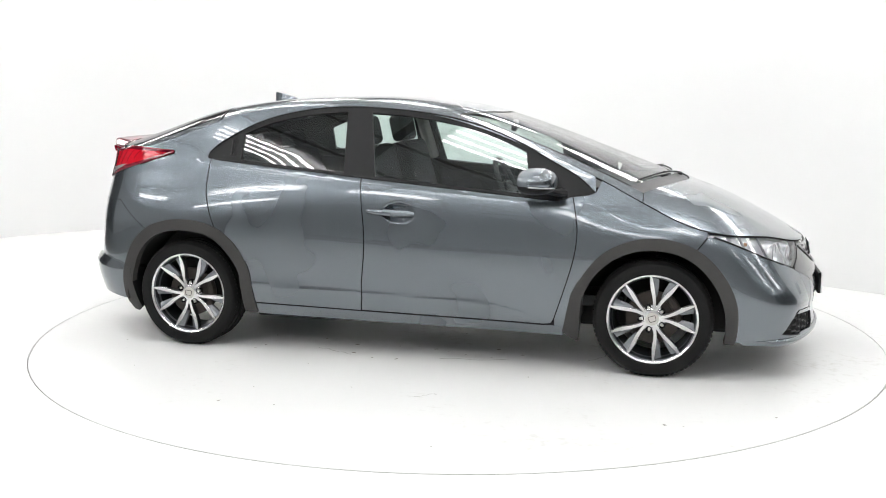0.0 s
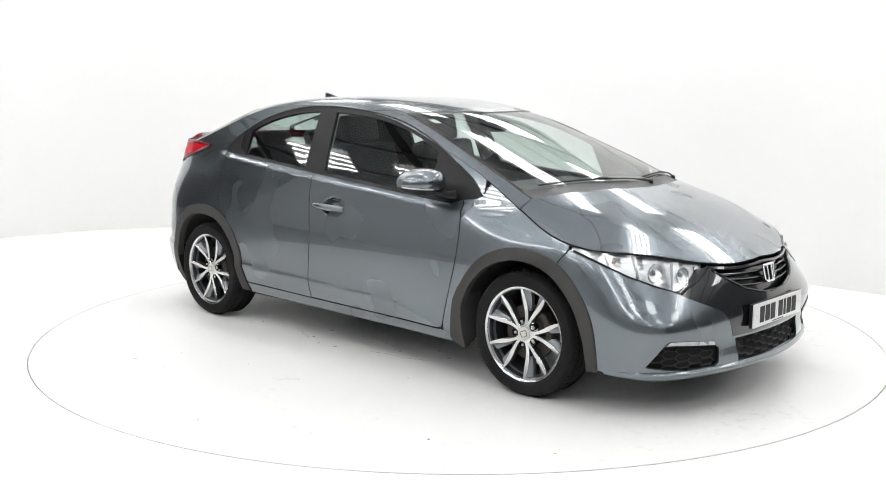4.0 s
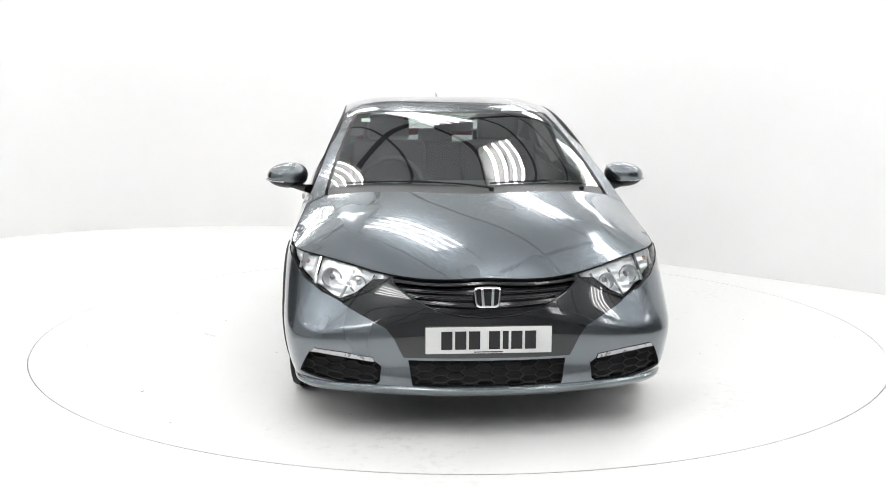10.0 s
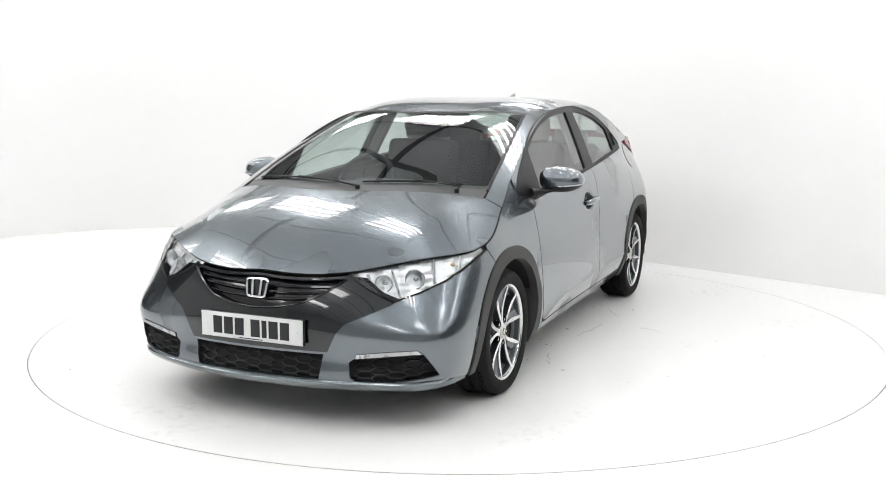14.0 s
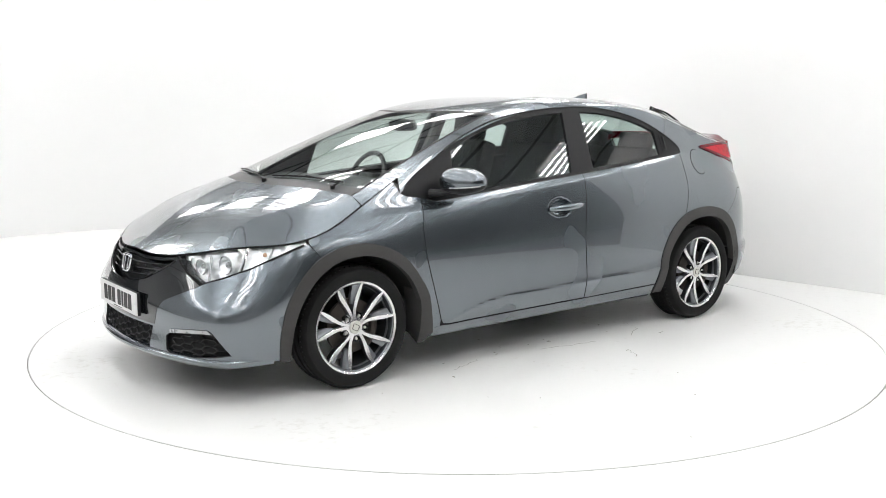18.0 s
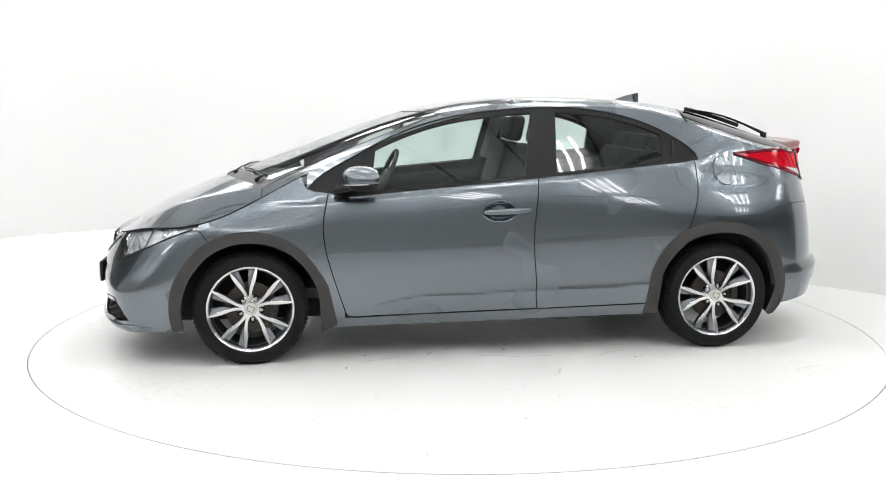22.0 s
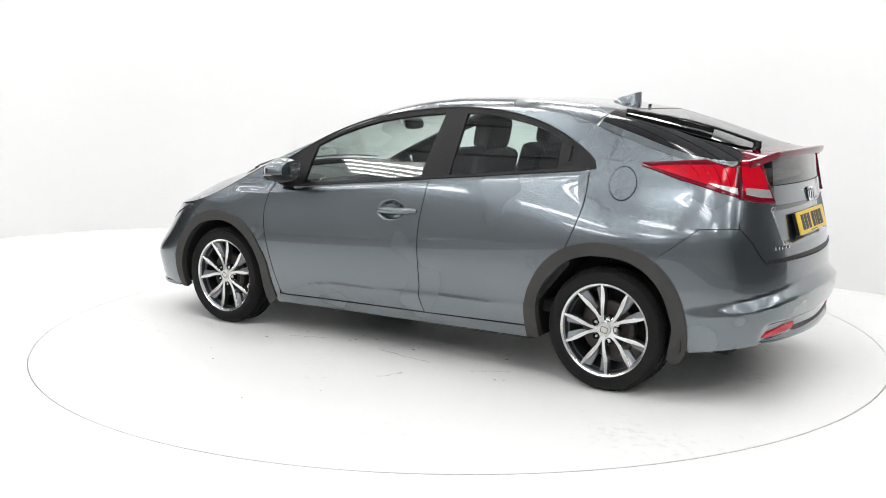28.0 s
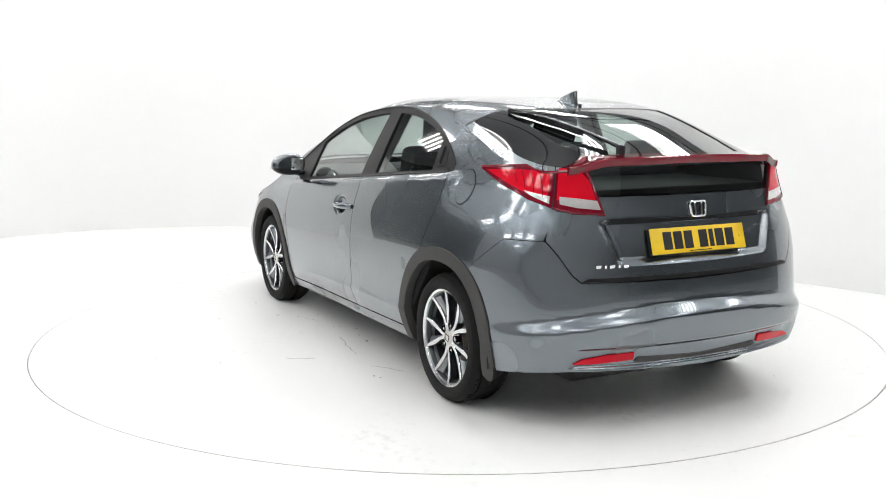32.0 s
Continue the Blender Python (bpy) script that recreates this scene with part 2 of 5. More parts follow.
def curve2(pts, n=8, closed=False):
    """Rounds a polyline of plan points: Catmull-Rom with n steps a span."""
    P = [np.array(p, float) for p in pts]
    m = len(P)
    out = []
    for i in range(m if closed else m - 1):
        p0 = P[(i - 1) % m] if closed or i else 2 * P[0] - P[1]
        p1, p2 = P[i], P[(i + 1) % m]
        p3 = P[(i + 2) % m] if closed or i < m - 2 else 2 * P[-1] - P[-2]
        for k in range(n):
            t = k / n
            out.append(tuple(0.5 * (2 * p1 + (p2 - p0) * t + (2 * p0 - 5 * p1 + 4 * p2 - p3) * t * t + (3 * p1 - p0 - 3 * p2 + p3) * t ** 3)))
    if not closed:
        out.append(tuple(P[-1]))
    return out


def rounded(pts, r, n=5):
    """A closed polygon with its corners rounded by about r."""
    out = []
    m = len(pts)
    for i in range(m):
        a, b, c = (np.array(pts[j % m], float) for j in (i - 1, i, i + 1))
        u, v = a - b, c - b
        k = min(r, np.hypot(*u) * 0.45, np.hypot(*v) * 0.45)
        p, q = b + u / np.hypot(*u) * k, b + v / np.hypot(*v) * k
        for j in range(n + 1):
            t = j / n
            out.append(tuple((1 - t) ** 2 * p + 2 * t * (1 - t) * b + t * t * q))
    return out


def inside(px, py, poly):
    poly = np.array(poly)
    x1, y1 = poly[:, 0], poly[:, 1]
    x2, y2 = np.roll(x1, -1), np.roll(y1, -1)
    res = np.zeros(len(px), bool)
    for a, b, c, d in zip(x1, y1, x2, y2):
        hit = ((b > py) != (d > py)) & (px < (c - a) * (py - b) / (d - b + 1e-12) + a)
        res ^= hit
    return res


def densify(poly, step):
    out = []
    for a, b in zip(poly, list(poly[1:]) + [poly[0]]):
        a, b = np.array(a), np.array(b)
        n = max(1, int(np.ceil(np.hypot(*(b - a)) / step)))
        out += [tuple(a + (b - a) * k / n) for k in range(n)]
    return out


def tiles(poly, holes, step):
    """Triangles of a plan polygon with holes, near-even inside. Returns points, triangles, and the loops as index lists."""
    loops = [densify(poly, step)] + [densify(h, step) for h in holes]
    pts, loops_i = [], []
    for lp in loops:
        loops_i.append(list(range(len(pts), len(pts) + len(lp))))
        pts += lp
    B = np.array(pts)
    lo, hi = B.min(0), B.max(0)
    gx, gy = np.meshgrid(np.arange(lo[0] + step / 2, hi[0], step), np.arange(lo[1] + step / 2, hi[1], step))
    gx, gy = gx.ravel(), gy.ravel()
    ok = inside(gx, gy, poly)
    for h in holes:
        ok &= ~inside(gx, gy, h)
    gx, gy = gx[ok], gy[ok]
    if len(gx):
        d = np.full(len(gx), 9.0)
        for k in range(0, len(B), 64):
            d = np.minimum(d, np.hypot(gx[:, None] - B[None, k:k + 64, 0], gy[:, None] - B[None, k:k + 64, 1]).min(1))
        keep = d > step * 0.55
        pts += list(zip(gx[keep], gy[keep]))
    edges = [(l[i], l[(i + 1) % len(l)]) for l in loops_i for i in range(len(l))]
    v, _, f, ov, _, _ = geometry.delaunay_2d_cdt([Vector((float(a), float(b))) for a, b in pts], edges, [], 0, 1e-7)
    V = np.array([(p.x, p.y) for p in v])
    F = np.array([tuple(t) for t in f if len(t) == 3])
    C = V[F].mean(1)
    ok = inside(C[:, 0], C[:, 1], poly)
    for h in holes:
        ok &= ~inside(C[:, 0], C[:, 1], h)
    back = {}
    for i, o in enumerate(ov):
        for j in o:
            back[j] = i
    return V, F[ok], [[back[i] for i in l] for l in loops_i]


def panel(name, poly, surf, material, parent, label="", holes=(), step=0.03, lift=0.0, thick=0.012, flip=False, inner=None, back=True):
    """A sheet of the car's skin: a plan polygon laid on the surface surf(a, b), with folded edges and an inner face. flip mirrors it to the other side."""
    V, F, loops = tiles(poly, holes, step)
    P, N = with_normals(surf, V[:, 0], V[:, 1])
    P = P + N * lift
    if flip:
        P, N = P * (1, -1, 1), N * (1, -1, 1)
    n = len(P)
    e1, e2 = P[F[:, 1]] - P[F[:, 0]], P[F[:, 2]] - P[F[:, 0]]
    turned = (np.cross(e1, e2) * N[F[:, 0]]).sum(1) < 0
    F = np.where(turned[:, None], F[:, ::-1], F)
    I = P - N * thick
    verts = [P]
    faces = [tuple(f) for f in F]
    norms = [tuple(N[i]) for f in F for i in f]
    mi = [0] * len(faces)
    if back:
        rim = [i for lp in loops for i in lp]
        at = {i: 2 * n + 2 * k for k, i in enumerate(rim)}
        verts += [I, np.stack([P[rim], I[rim]], 1).reshape(-1, 3)]
        for f in F[:, ::-1]:
            faces.append(tuple(f + n))
            norms += [tuple(-N[i]) for i in f]
            mi.append(1)
        for lp in loops:
            for i, j in zip(lp, lp[1:] + lp[:1]):
                q = np.cross(P[j] - P[i], -N[i])
                L = np.linalg.norm(q)
                if L < 1e-12:
                    continue
                q = tuple(q / L)
                faces.append((at[i], at[j], at[j] + 1, at[i] + 1))
                norms += [q] * 4
                mi.append(1)
    me = bpy.data.meshes.new(name)
    me.from_pydata([tuple(p) for p in np.concatenate(verts)], [], [tuple(int(k) for k in f) for f in faces])
    me.polygons.foreach_set("use_smooth", [True] * len(me.polygons))
    me.polygons.foreach_set("material_index", mi)
    if len(norms) == len(me.loops):
        me.normals_split_custom_set([(float(a), float(b), float(c)) for a, b, c in norms])
    return put(name, me, [material, inner or GAPM], parent, label)


def with_normals(surf, a, b, e=0.003):
    P = surf(a, b)
    A = surf(a + e, b) - surf(a - e, b)
    B = surf(a, b + e) - surf(a, b - e)
    N = np.cross(A, B)
    N /= np.linalg.norm(N, axis=1)[:, None] + 1e-12
    C = P - np.array([0, 0, 0.6]) * (1, 1, 1) - np.stack([np.clip(P[:, 0], -1.2, 1.2), 0 * P[:, 0], 0 * P[:, 0]], 1)
    s = np.sign((N * C).sum(1))
    s[s == 0] = 1
    return P, N * s[:, None]


# ---- the studio ----
def wall_run(name, pts, h=2.7, t=0.15):
    """A white wall along a line of plan points, with thickness outwards."""
    bm = bmesh.new()
    rows = []
    for i, p in enumerate(pts):
        a, b = Vector(pts[max(i - 1, 0)]), Vector(pts[min(i + 1, len(pts) - 1)])
        d = (b - a).normalized()
        o = Vector((d.y, -d.x)) * -t
        rows.append([bm.verts.new((p[0], p[1], 0)), bm.verts.new((p[0], p[1], h)), bm.verts.new((p[0] + o.x, p[1] + o.y, h)), bm.verts.new((p[0] + o.x, p[1] + o.y, 0))])
    for A, B in zip(rows, rows[1:]):
        for k in range(4):
            bm.faces.new((A[k], A[(k + 1) % 4], B[(k + 1) % 4], B[k]))
    bm.faces.new(rows[0])
    bm.faces.new(rows[-1][::-1])
    return tagged(part(name, bm, WALL), "plain white painted studio screen wall", "wall", kind="structure")


back = [(4.7, -0.58), (3.10, 1.0), (1.55, 2.50)] + curve2([(0.35, 3.7), (-0.6, 4.35), (-2.0, 4.7), (-3.3, 4.55), (-4.4, 3.9), (-5.2, 2.8)], 6)
wall_run("wall_back", back[::-1])

R_TABLE = 2.4875
bm = bmesh.new()
seg = 160
a = [bm.verts.new((x, y, 0)) for x, y in ((-5.4, -7.4), (5.0, -7.4), (5.0, 5.0), (-5.4, 5.0))]
ringv = [bm.verts.new(((R_TABLE + 0.0045) * math.cos(2 * math.pi * k / seg), (R_TABLE + 0.0045) * math.sin(2 * math.pi * k / seg), 0)) for k in range(seg)]
bmesh.ops.triangle_fill(bm, use_beauty=True, edges=[bm.edges.new((a[i], a[(i + 1) % 4])) for i in range(4)] + [bm.edges.new((ringv[i], ringv[(i + 1) % seg])) for i in range(seg)])
low = [bm.verts.new((v.co.x, v.co.y, -0.05)) for v in ringv]
for i in range(seg):
    bm.faces.new((ringv[i], ringv[(i + 1) % seg], low[(i + 1) % seg], low[i]))
floor = tagged(part("floor", bm, FLOOR, smooth=False), "glossy white painted studio floor with faint scuffs", "floor", kind="structure")
bm = bmesh.new()
bmesh.ops.create_circle(bm, cap_ends=True, segments=seg, radius=R_TABLE + 0.01, matrix=pose(0, 0, -0.05))
tagged(part("floor_pit", bm, GROOVE, smooth=False), "dark shallow pit under the turntable edge", "pit", kind="structure")

# unseen dark floor beyond the white, added to darken the flanks' reflections
for nm, (x0, x1, y0, y1) in (("hall_floor_1", (-9.6, -5.404, -11.1, 9.1)), ("hall_floor_2", (5.004, 9.6, -11.1, 9.1)), ("hall_floor_3", (-5.4, 5.0, -11.1, -7.404)), ("hall_floor_4", (-5.4, 5.0, 5.004, 9.1))):
    bm = bmesh.new()
    boxed(bm, pose((x0 + x1) / 2, (y0 + y1) / 2, -0.03), x1 - x0, y1 - y0, 0.058)
    tagged(part(nm, bm, CONCRETE, smooth=False), "unseen dark grey hall floor, darkens reflections in the car", "floor", kind="structure")

# hall round the studio: outer walls, lining sheets with dark seams overhead
# the outer walls are unseen, added for the car to reflect
for nm, pts in (("wall_hall_1", [(-9.5, -11.0), (-9.5, 0.8)]), ("wall_hall_5", [(-9.5, 0.8), (-9.5, 9.0)]), ("wall_hall_2", [(-9.5, 9.0), (9.5, 9.0)]), ("wall_hall_3", [(9.5, 9.0), (9.5, -11.0)]), ("wall_hall_4", [(9.5, -11.0), (-9.5, -11.0)])):
    w = wall_run(nm, pts, 4.5)
    w.data.materials[0] = {"1": HALL, "5": HALLD, "2": HALLM, "3": HALLG, "4": HALL}[nm[-1]]
    w["label"] = {"1": "unseen pale grey hall wall, toned for reflections", "5": "unseen near-black hall wall, toned for reflections", "2": "unseen mid grey hall wall", "3": "unseen dark grey hall wall, toned for reflections", "4": "unseen pale grey hall wall, toned for reflections"}[nm[-1]]
bm = bmesh.new()
boxed(bm, pose(0, -1.0, 4.55), 19.4, 20.4, 0.1)
tagged(part("ceiling", bm, CEIL, smooth=False), "grey sheet-lined hall ceiling", "ceiling", kind="structure")
TURN = -51.5
bm = bmesh.new()
for i in range(-12, 13):
    boxed(bm, pose(0, 0, 4.485, 0, 0, TURN) @ pose(0.3, i * 0.95, 0), 19.0, 0.035, 0.03)
for i in range(-2, 3):
    boxed(bm, pose(0, 0, 4.455, 0, 0, TURN) @ pose(i * 4.2 + 1.2, 0, 0), 0.11, 19.0, 0.06)
tagged(part("ceiling_seams", bm, SEAM, smooth=False), "dark seams and purlins between ceiling sheets", "trim", kind="structure")


def ceiling_light(length):
    """A fitting with four bare tubes side by side, hung on two rods."""
    root = new("ceiling_light")
    bm = bmesh.new()
    boxed(bm, pose(0, 0, 0.05), length, 0.10, 0.05, 0.01)
    for s in (-1, 1):
        boxed(bm, pose(s * length / 2, 0, 0.02), 0.03, 0.62, 0.09, 0.005)
    part("housing", bm, HOUSING, root)
    bm = bmesh.new()
    boxed(bm, pose(0, 0, 0.078), length, 0.64, 0.006, 0.001)
    part("reflector_tray", bm, HOUSING, root)
    for s in (-1, 1):
        bm = bmesh.new()
        rod(bm, (s * 0.5, 0, 0.07), (s * 0.5, 0, 0.5), 0.006, 6)
        part("hanger_rod", bm, HOUSING, root)
    for k in range(4):
        bm = bmesh.new()
        y = (k - 1.5) * 0.145
        rod(bm, (-length / 2 + 0.02, y, 0.0), (length / 2 - 0.02, y, 0.0), 0.0205, 6)
        part("tube", bm, TUBE, root)
    return tagged(root, "white ceiling fitting with four bright fluorescent tubes", "ceiling light", "studio ceiling lights")


first = None
for i in range(-4, 5):
    for j in range(-4, 5):
        x, y = -0.55 + 1.45 * i + 1.60 * j, 0.12 - 1.85 * i + 1.65 * j
        if abs(x) < 7.2 and -7.6 < y < 7.0:
            m = pose(x, y, 4.0, 0, 0, TURN)
            if first is None:
                first = ceiling_light(1.52)
                first.matrix_basis = m
            else:
                copy_thing(first, m)


# ---- turntable ----
turntable = new("turntable")
tagged(turntable, "round white painted turntable with scuff marks, flush with the floor", "turntable")
bm = bmesh.new()
bmesh.ops.create_cone(bm, cap_ends=True, segments=160, radius1=R_TABLE - 0.004, radius2=R_TABLE - 0.004, depth=0.03, matrix=pose(0, 0, -0.015))
part("disc", bm, TABLE, turntable, smooth=False)

bm = bmesh.new()
ro, ri, n = R_TABLE - 0.0005, R_TABLE - 0.0035, 160
ra = [[bm.verts.new((r * math.cos(2 * math.pi * k / n), r * math.sin(2 * math.pi * k / n), z)) for k in range(n)] for r, z in ((ri, -0.01), (ri, 0.0012), (ro, 0.0008), (ro, -0.02))]
for A, B in zip(ra, ra[1:]):
    for k in range(n):
        bm.faces.new((A[k], A[(k + 1) % n], B[(k + 1) % n], B[k]))
part("edge_band", bm, EDGE, turntable, "thin grey metal edge band")
rnd = random.Random(5)


def flake(cx, cy, r, material, name, label, squash=0.6):
    """A thin irregular chip or smear lying on the table."""
    bm = bmesh.new()
    n = 9
    turn = rnd.uniform(0, 6.28)
    rim = []
    for k in range(n):
        a = 2 * math.pi * k / n
        q = r * rnd.uniform(0.55, 1.15)
        u, v = q * math.cos(a), q * squash * math.sin(a)
        rim.append((cx + u * math.cos(turn) - v * math.sin(turn), cy + u * math.sin(turn) + v * math.cos(turn)))
    lo = [bm.verts.new((x, y, 0.0)) for x, y in rim]
    hi = [bm.verts.new((cx + (x - cx) * 0.8, cy + (y - cy) * 0.8, 0.0012)) for x, y in rim]
    bm.faces.new(hi)
    for k in range(n):
        bm.faces.new((lo[k], lo[(k + 1) % n], hi[(k + 1) % n], hi[k]))
    part(name, bm, material, turntable, label, smooth=False)


def crack(pts, w):
    bm = bmesh.new()
    sweep(bm, [(x, y, 0.0004) for x, y in pts], w, 5, flat=0.25)
    part("crack", bm, CRACK, turntable, "thin crack in the table paint", smooth=False)


for k in range(34):
    ang, rr = rnd.uniform(0, 6.28), 2.3 * math.sqrt(rnd.random())
    flake(rr * math.cos(ang), rr * math.sin(ang), rnd.choice((0.004, 0.006, 0.008, 0.011)), SCUFF if k % 6 else CRACK, "paint_chip", "small chip in the white paint")
for k in range(26):
    x = rnd.uniform(-1.1, 1.1)
    flake(x, rnd.choice((-1, 1)) * rnd.uniform(0.55, 0.95), rnd.uniform(0.006, 0.016), SCUFF if k % 2 else CRACK, "dirt_speck", "speck of dried dirt")
for cx, cy, ln, an in ((0.55, 0.78, 0.25, 20), (-0.2, 0.82, 0.4, -8), (-0.75, 0.8, 0.2, 35), (0.3, -0.80, 0.4, 10), (-0.5, -0.82, 0.25, -25), (0.95, -0.6, 0.2, 60), (-0.35, 1.15, 0.16, 62), (0.2, -1.5, 0.14, 40)):
    pts, a = [], radians(an)
    for t in np.linspace(-0.5, 0.5, 9):
        pts.append((cx + ln * t * math.cos(a) + rnd.uniform(-1, 1) * 0.012, cy + ln * t * math.sin(a) + rnd.uniform(-1, 1) * 0.012))
    crack(pts, rnd.uniform(0.0012, 0.002))
# ---- the car's skin ----
# x runs forward from mid-wheelbase, y to the car's left, z up from the ground.
car = new("hatchback_car")
tagged(car, "dark grey metallic five-door hatchback with alloy wheels, parked on the turntable", "car")

flank = fair([0.17, 0.25, 0.355, 0.50, 0.65, 0.80, 0.90, 1.0, 1.2, 1.45], [0.822, 0.858, 0.876, 0.886, 0.8835, 0.868, 0.846, 0.812, 0.725, 0.60], 0.01)
nose = fair([0.15, 0.21, 0.30, 0.40, 0.50, 0.60, 0.66, 0.72, 0.80], [2.10, 2.155, 2.145, 2.15, 2.142, 2.105, 2.07, 2.03, 1.965], 0.002)
nose_bow = fair([0.2, 0.33, 0.40, 0.435, 0.48, 0.56, 0.66, 0.75], [0.32, 0.258, 0.254, 0.270, 0.330, 0.402, 0.447, 0.455], 0.02)
tail_plain = fair([0.17, 0.30, 0.42, 0.50, 0.61, 0.68, 0.76, 0.86, 0.93, 1.0, 1.1, 1.17, 1.25], [2.02, 2.052, 2.072, 2.080, 2.078, 2.068, 2.052, 2.028, 2.012, 1.998, 1.984, 1.97, 1.93], 0.001)


def tail(z):
    """The tail's outline from the side: a plain curve with the bumper's ledge standing out below."""
    return tail_plain(z) + 0.046 * smooth01((0.563 - z) / 0.066) * (1 - 0.25 * np.clip((0.50 - z) / 0.3, 0, 1))


roofline = fair([2.30, 2.12, 2.02, 1.84, 1.66, 1.49, 1.36, 1.15, 0.9, 0.6, 0.40, 0.2, 0.0, -0.25, -0.5, -0.8, -1.0, -1.15, -1.3, -1.45, -1.6, -1.75, -1.9, -2.1],
                [0.50, 0.632, 0.687, 0.792, 0.88, 0.94, 0.981, 1.062, 1.155, 1.260, 1.324, 1.37, 1.397, 1.413, 1.413, 1.399, 1.382, 1.363, 1.335, 1.299, 1.254, 1.205, 1.158, 1.10], 0.004)
crown_x = [-1.95, -1.6, -1.35, -1.15, -0.3, 0.25, 0.6, 1.16, 1.55, 1.75, 1.88, 2.0]
crown_drop = fair(crown_x, [0.066, 0.108, 0.092, 0.064, 0.055, 0.068, 0.085, 0.10, 0.150, 0.117, 0.12, 0.13], 0.002)
crown_half = fair(crown_x, [0.66, 0.655, 0.64, 0.62, 0.62, 0.62, 0.66, 0.70, 0.79, 0.806, 0.806, 0.806], 0.01)
crown_pow = fair(crown_x, [2.6, 2.8, 3.6, 5, 6, 4, 3, 2.8, 2.6, 2.0, 1.8, 1.7], 0.02)


def belt(x):
    return 0.955 - 0.09 * np.clip(x, -1.25, 1.3)


def side_y(x, z):
    """Half width of the body at x and height z."""
    w = smooth01((z - 0.5) / 0.4)
    zz = z - (belt(x) - 0.955) * w
    d = zz - 0.955
    glass = 0.809 - 0.42 * d - 0.14 * d * d
    f = flank(np.clip(zz, 0.12, 1.45))
    # a tight shoulder under the door windows, a soft one ahead and behind
    door = np.where(d < 0, f - 0.0205 * np.clip((zz - 0.923) / 0.032, 0, 1) ** 2, glass)
    soft = -0.008 * np.logaddexp(-f / 0.008, -(glass + 0.002) / 0.008)
    dw = smooth01((x + 1.32) / 0.2) * smooth01((1.28 - x) / 0.45)
    y = dw * door + (1 - dw) * soft
    up = smooth01((z - 0.68) / 0.37)
    high = 0.088 * np.clip((0.25 - x) / 1.6, 0, 1) ** 2 + 0.09 * np.clip(-1.35 - x, 0, 0.75)
    low = 0.06 * np.clip((-1.15 - x) / 0.85, 0, 1.2) ** 2
    y = y * (1 - high * up - low * (1 - up) - 0.022 * np.clip((x - 1.2) / 0.7, 0, 1.2) ** 2)
    # pressed crease low on the doors
    zc = 0.352 - 0.024 * x - 0.09 * np.clip((x - 0.35) / 0.45, 0, 1.3) ** 2
    inn = smooth01((x + 1.15) / 0.3) * smooth01((0.98 - x) / 0.3)
    d = z - zc
    t = smooth01((d + 0.014) / 0.028)
    y = y + inn * 0.011 * ((1 - t) * (1 + 16 * np.minimum(d, 0.02)) + t * np.exp(-np.maximum(d, -0.02) / 0.045))
    # hollow behind the door handle
    e = ((x + 0.035) / 0.098) ** 2 + ((z - 0.803) / 0.058) ** 2
    y = y - 0.022 * smooth01((1 - e) / 0.9)
    return y


def top_z(x, y):
    h = np.maximum(crown_half(x), 0.3)
    # pressed lines along the bonnet
    ya = np.abs(y)
    line = 0.672 - 0.245 * (x - 1.24) - 0.09 * (x - 1.24) ** 2
    soft = lambda v: 0.007 * np.logaddexp(0, v / 0.007)
    bend = (soft(ya - line) - soft(0.85 - line) * (ya / 0.85) ** 2) * smooth01((1.98 - x) / 0.35) * smooth01((x - 1.22) / 0.35)
    return roofline(x) - crown_drop(x) * (ya / h) ** crown_pow(x) - 0.15 * bend


def skin(s, z):
    """The body's side, wrapped round nose and tail: s runs along it and equals x between the axles; 2.8 is the middle of the nose, -2.8 of the tail."""
    s, z = np.broadcast_arrays(np.asarray(s, float), np.asarray(z, float))
    far = np.abs(s) > 2.8
    sy = np.where(far, -1.0, 1.0)
    sg = np.where(s < 0, -1.0, 1.0)
    a = np.abs(s)
    a = np.where(far, 5.6 - a, a)
    phi = np.clip((a - 1.2) / 1.6, 0, 1) * math.pi / 2
    sn, cs = np.sin(phi), np.cos(phi)
    xc = np.clip(a, 0, 1.2) * sg
    r = side_y(xc, z) / np.maximum(cs, 0.05)
    for _ in range(8):
        r = 0.5 * r + 0.5 * side_y(xc + sg * np.minimum(r, 1.2) * sn, z) / np.maximum(cs, 0.05)
    zl = np.clip(z, 0.1, 1.3)
    zt = zl + 0.13 * cs * cs * smooth01((z - 0.25) / 0.15) * smooth01((0.82 - z) / 0.3)
    end = np.where(sg > 0, nose(np.minimum(zl, 0.82)), tail(zt)) - 1.2
    k = np.where(sg > 0, nose_bow(np.clip(z, 0.15, 0.8)), 0.25) * cs * cs
    r2 = 2 * end / (sn + np.sqrt(sn * sn + 4 * k * end) + 1e-9)
    n = np.where(sg > 0, 14.0, 8.5)
    m = np.minimum(r, r2)
    r = m * ((m / r) ** n + (m / r2) ** n) ** (-1 / n)
    x, y = xc + sg * r * sn, r * cs
    # pressings in the tail: plate recess, bumper ledge, lower valance
    back = np.where(sg < 0, 1.0, 0.0)
    box = smooth01((0.485 - 0.35 * np.maximum(0.9 - z, 0) - y) / 0.05) * smooth01((z - 0.715) / 0.03) * smooth01((0.905 - z) / 0.018)
    low = smooth01((0.66 - y) / 0.10) * smooth01((z - 0.285) / 0.018) * smooth01((0.384 - z) / 0.02)
    x = x + back * (0.024 * box + 0.022 * low)
    return np.stack([x, sy * y, z], -1)


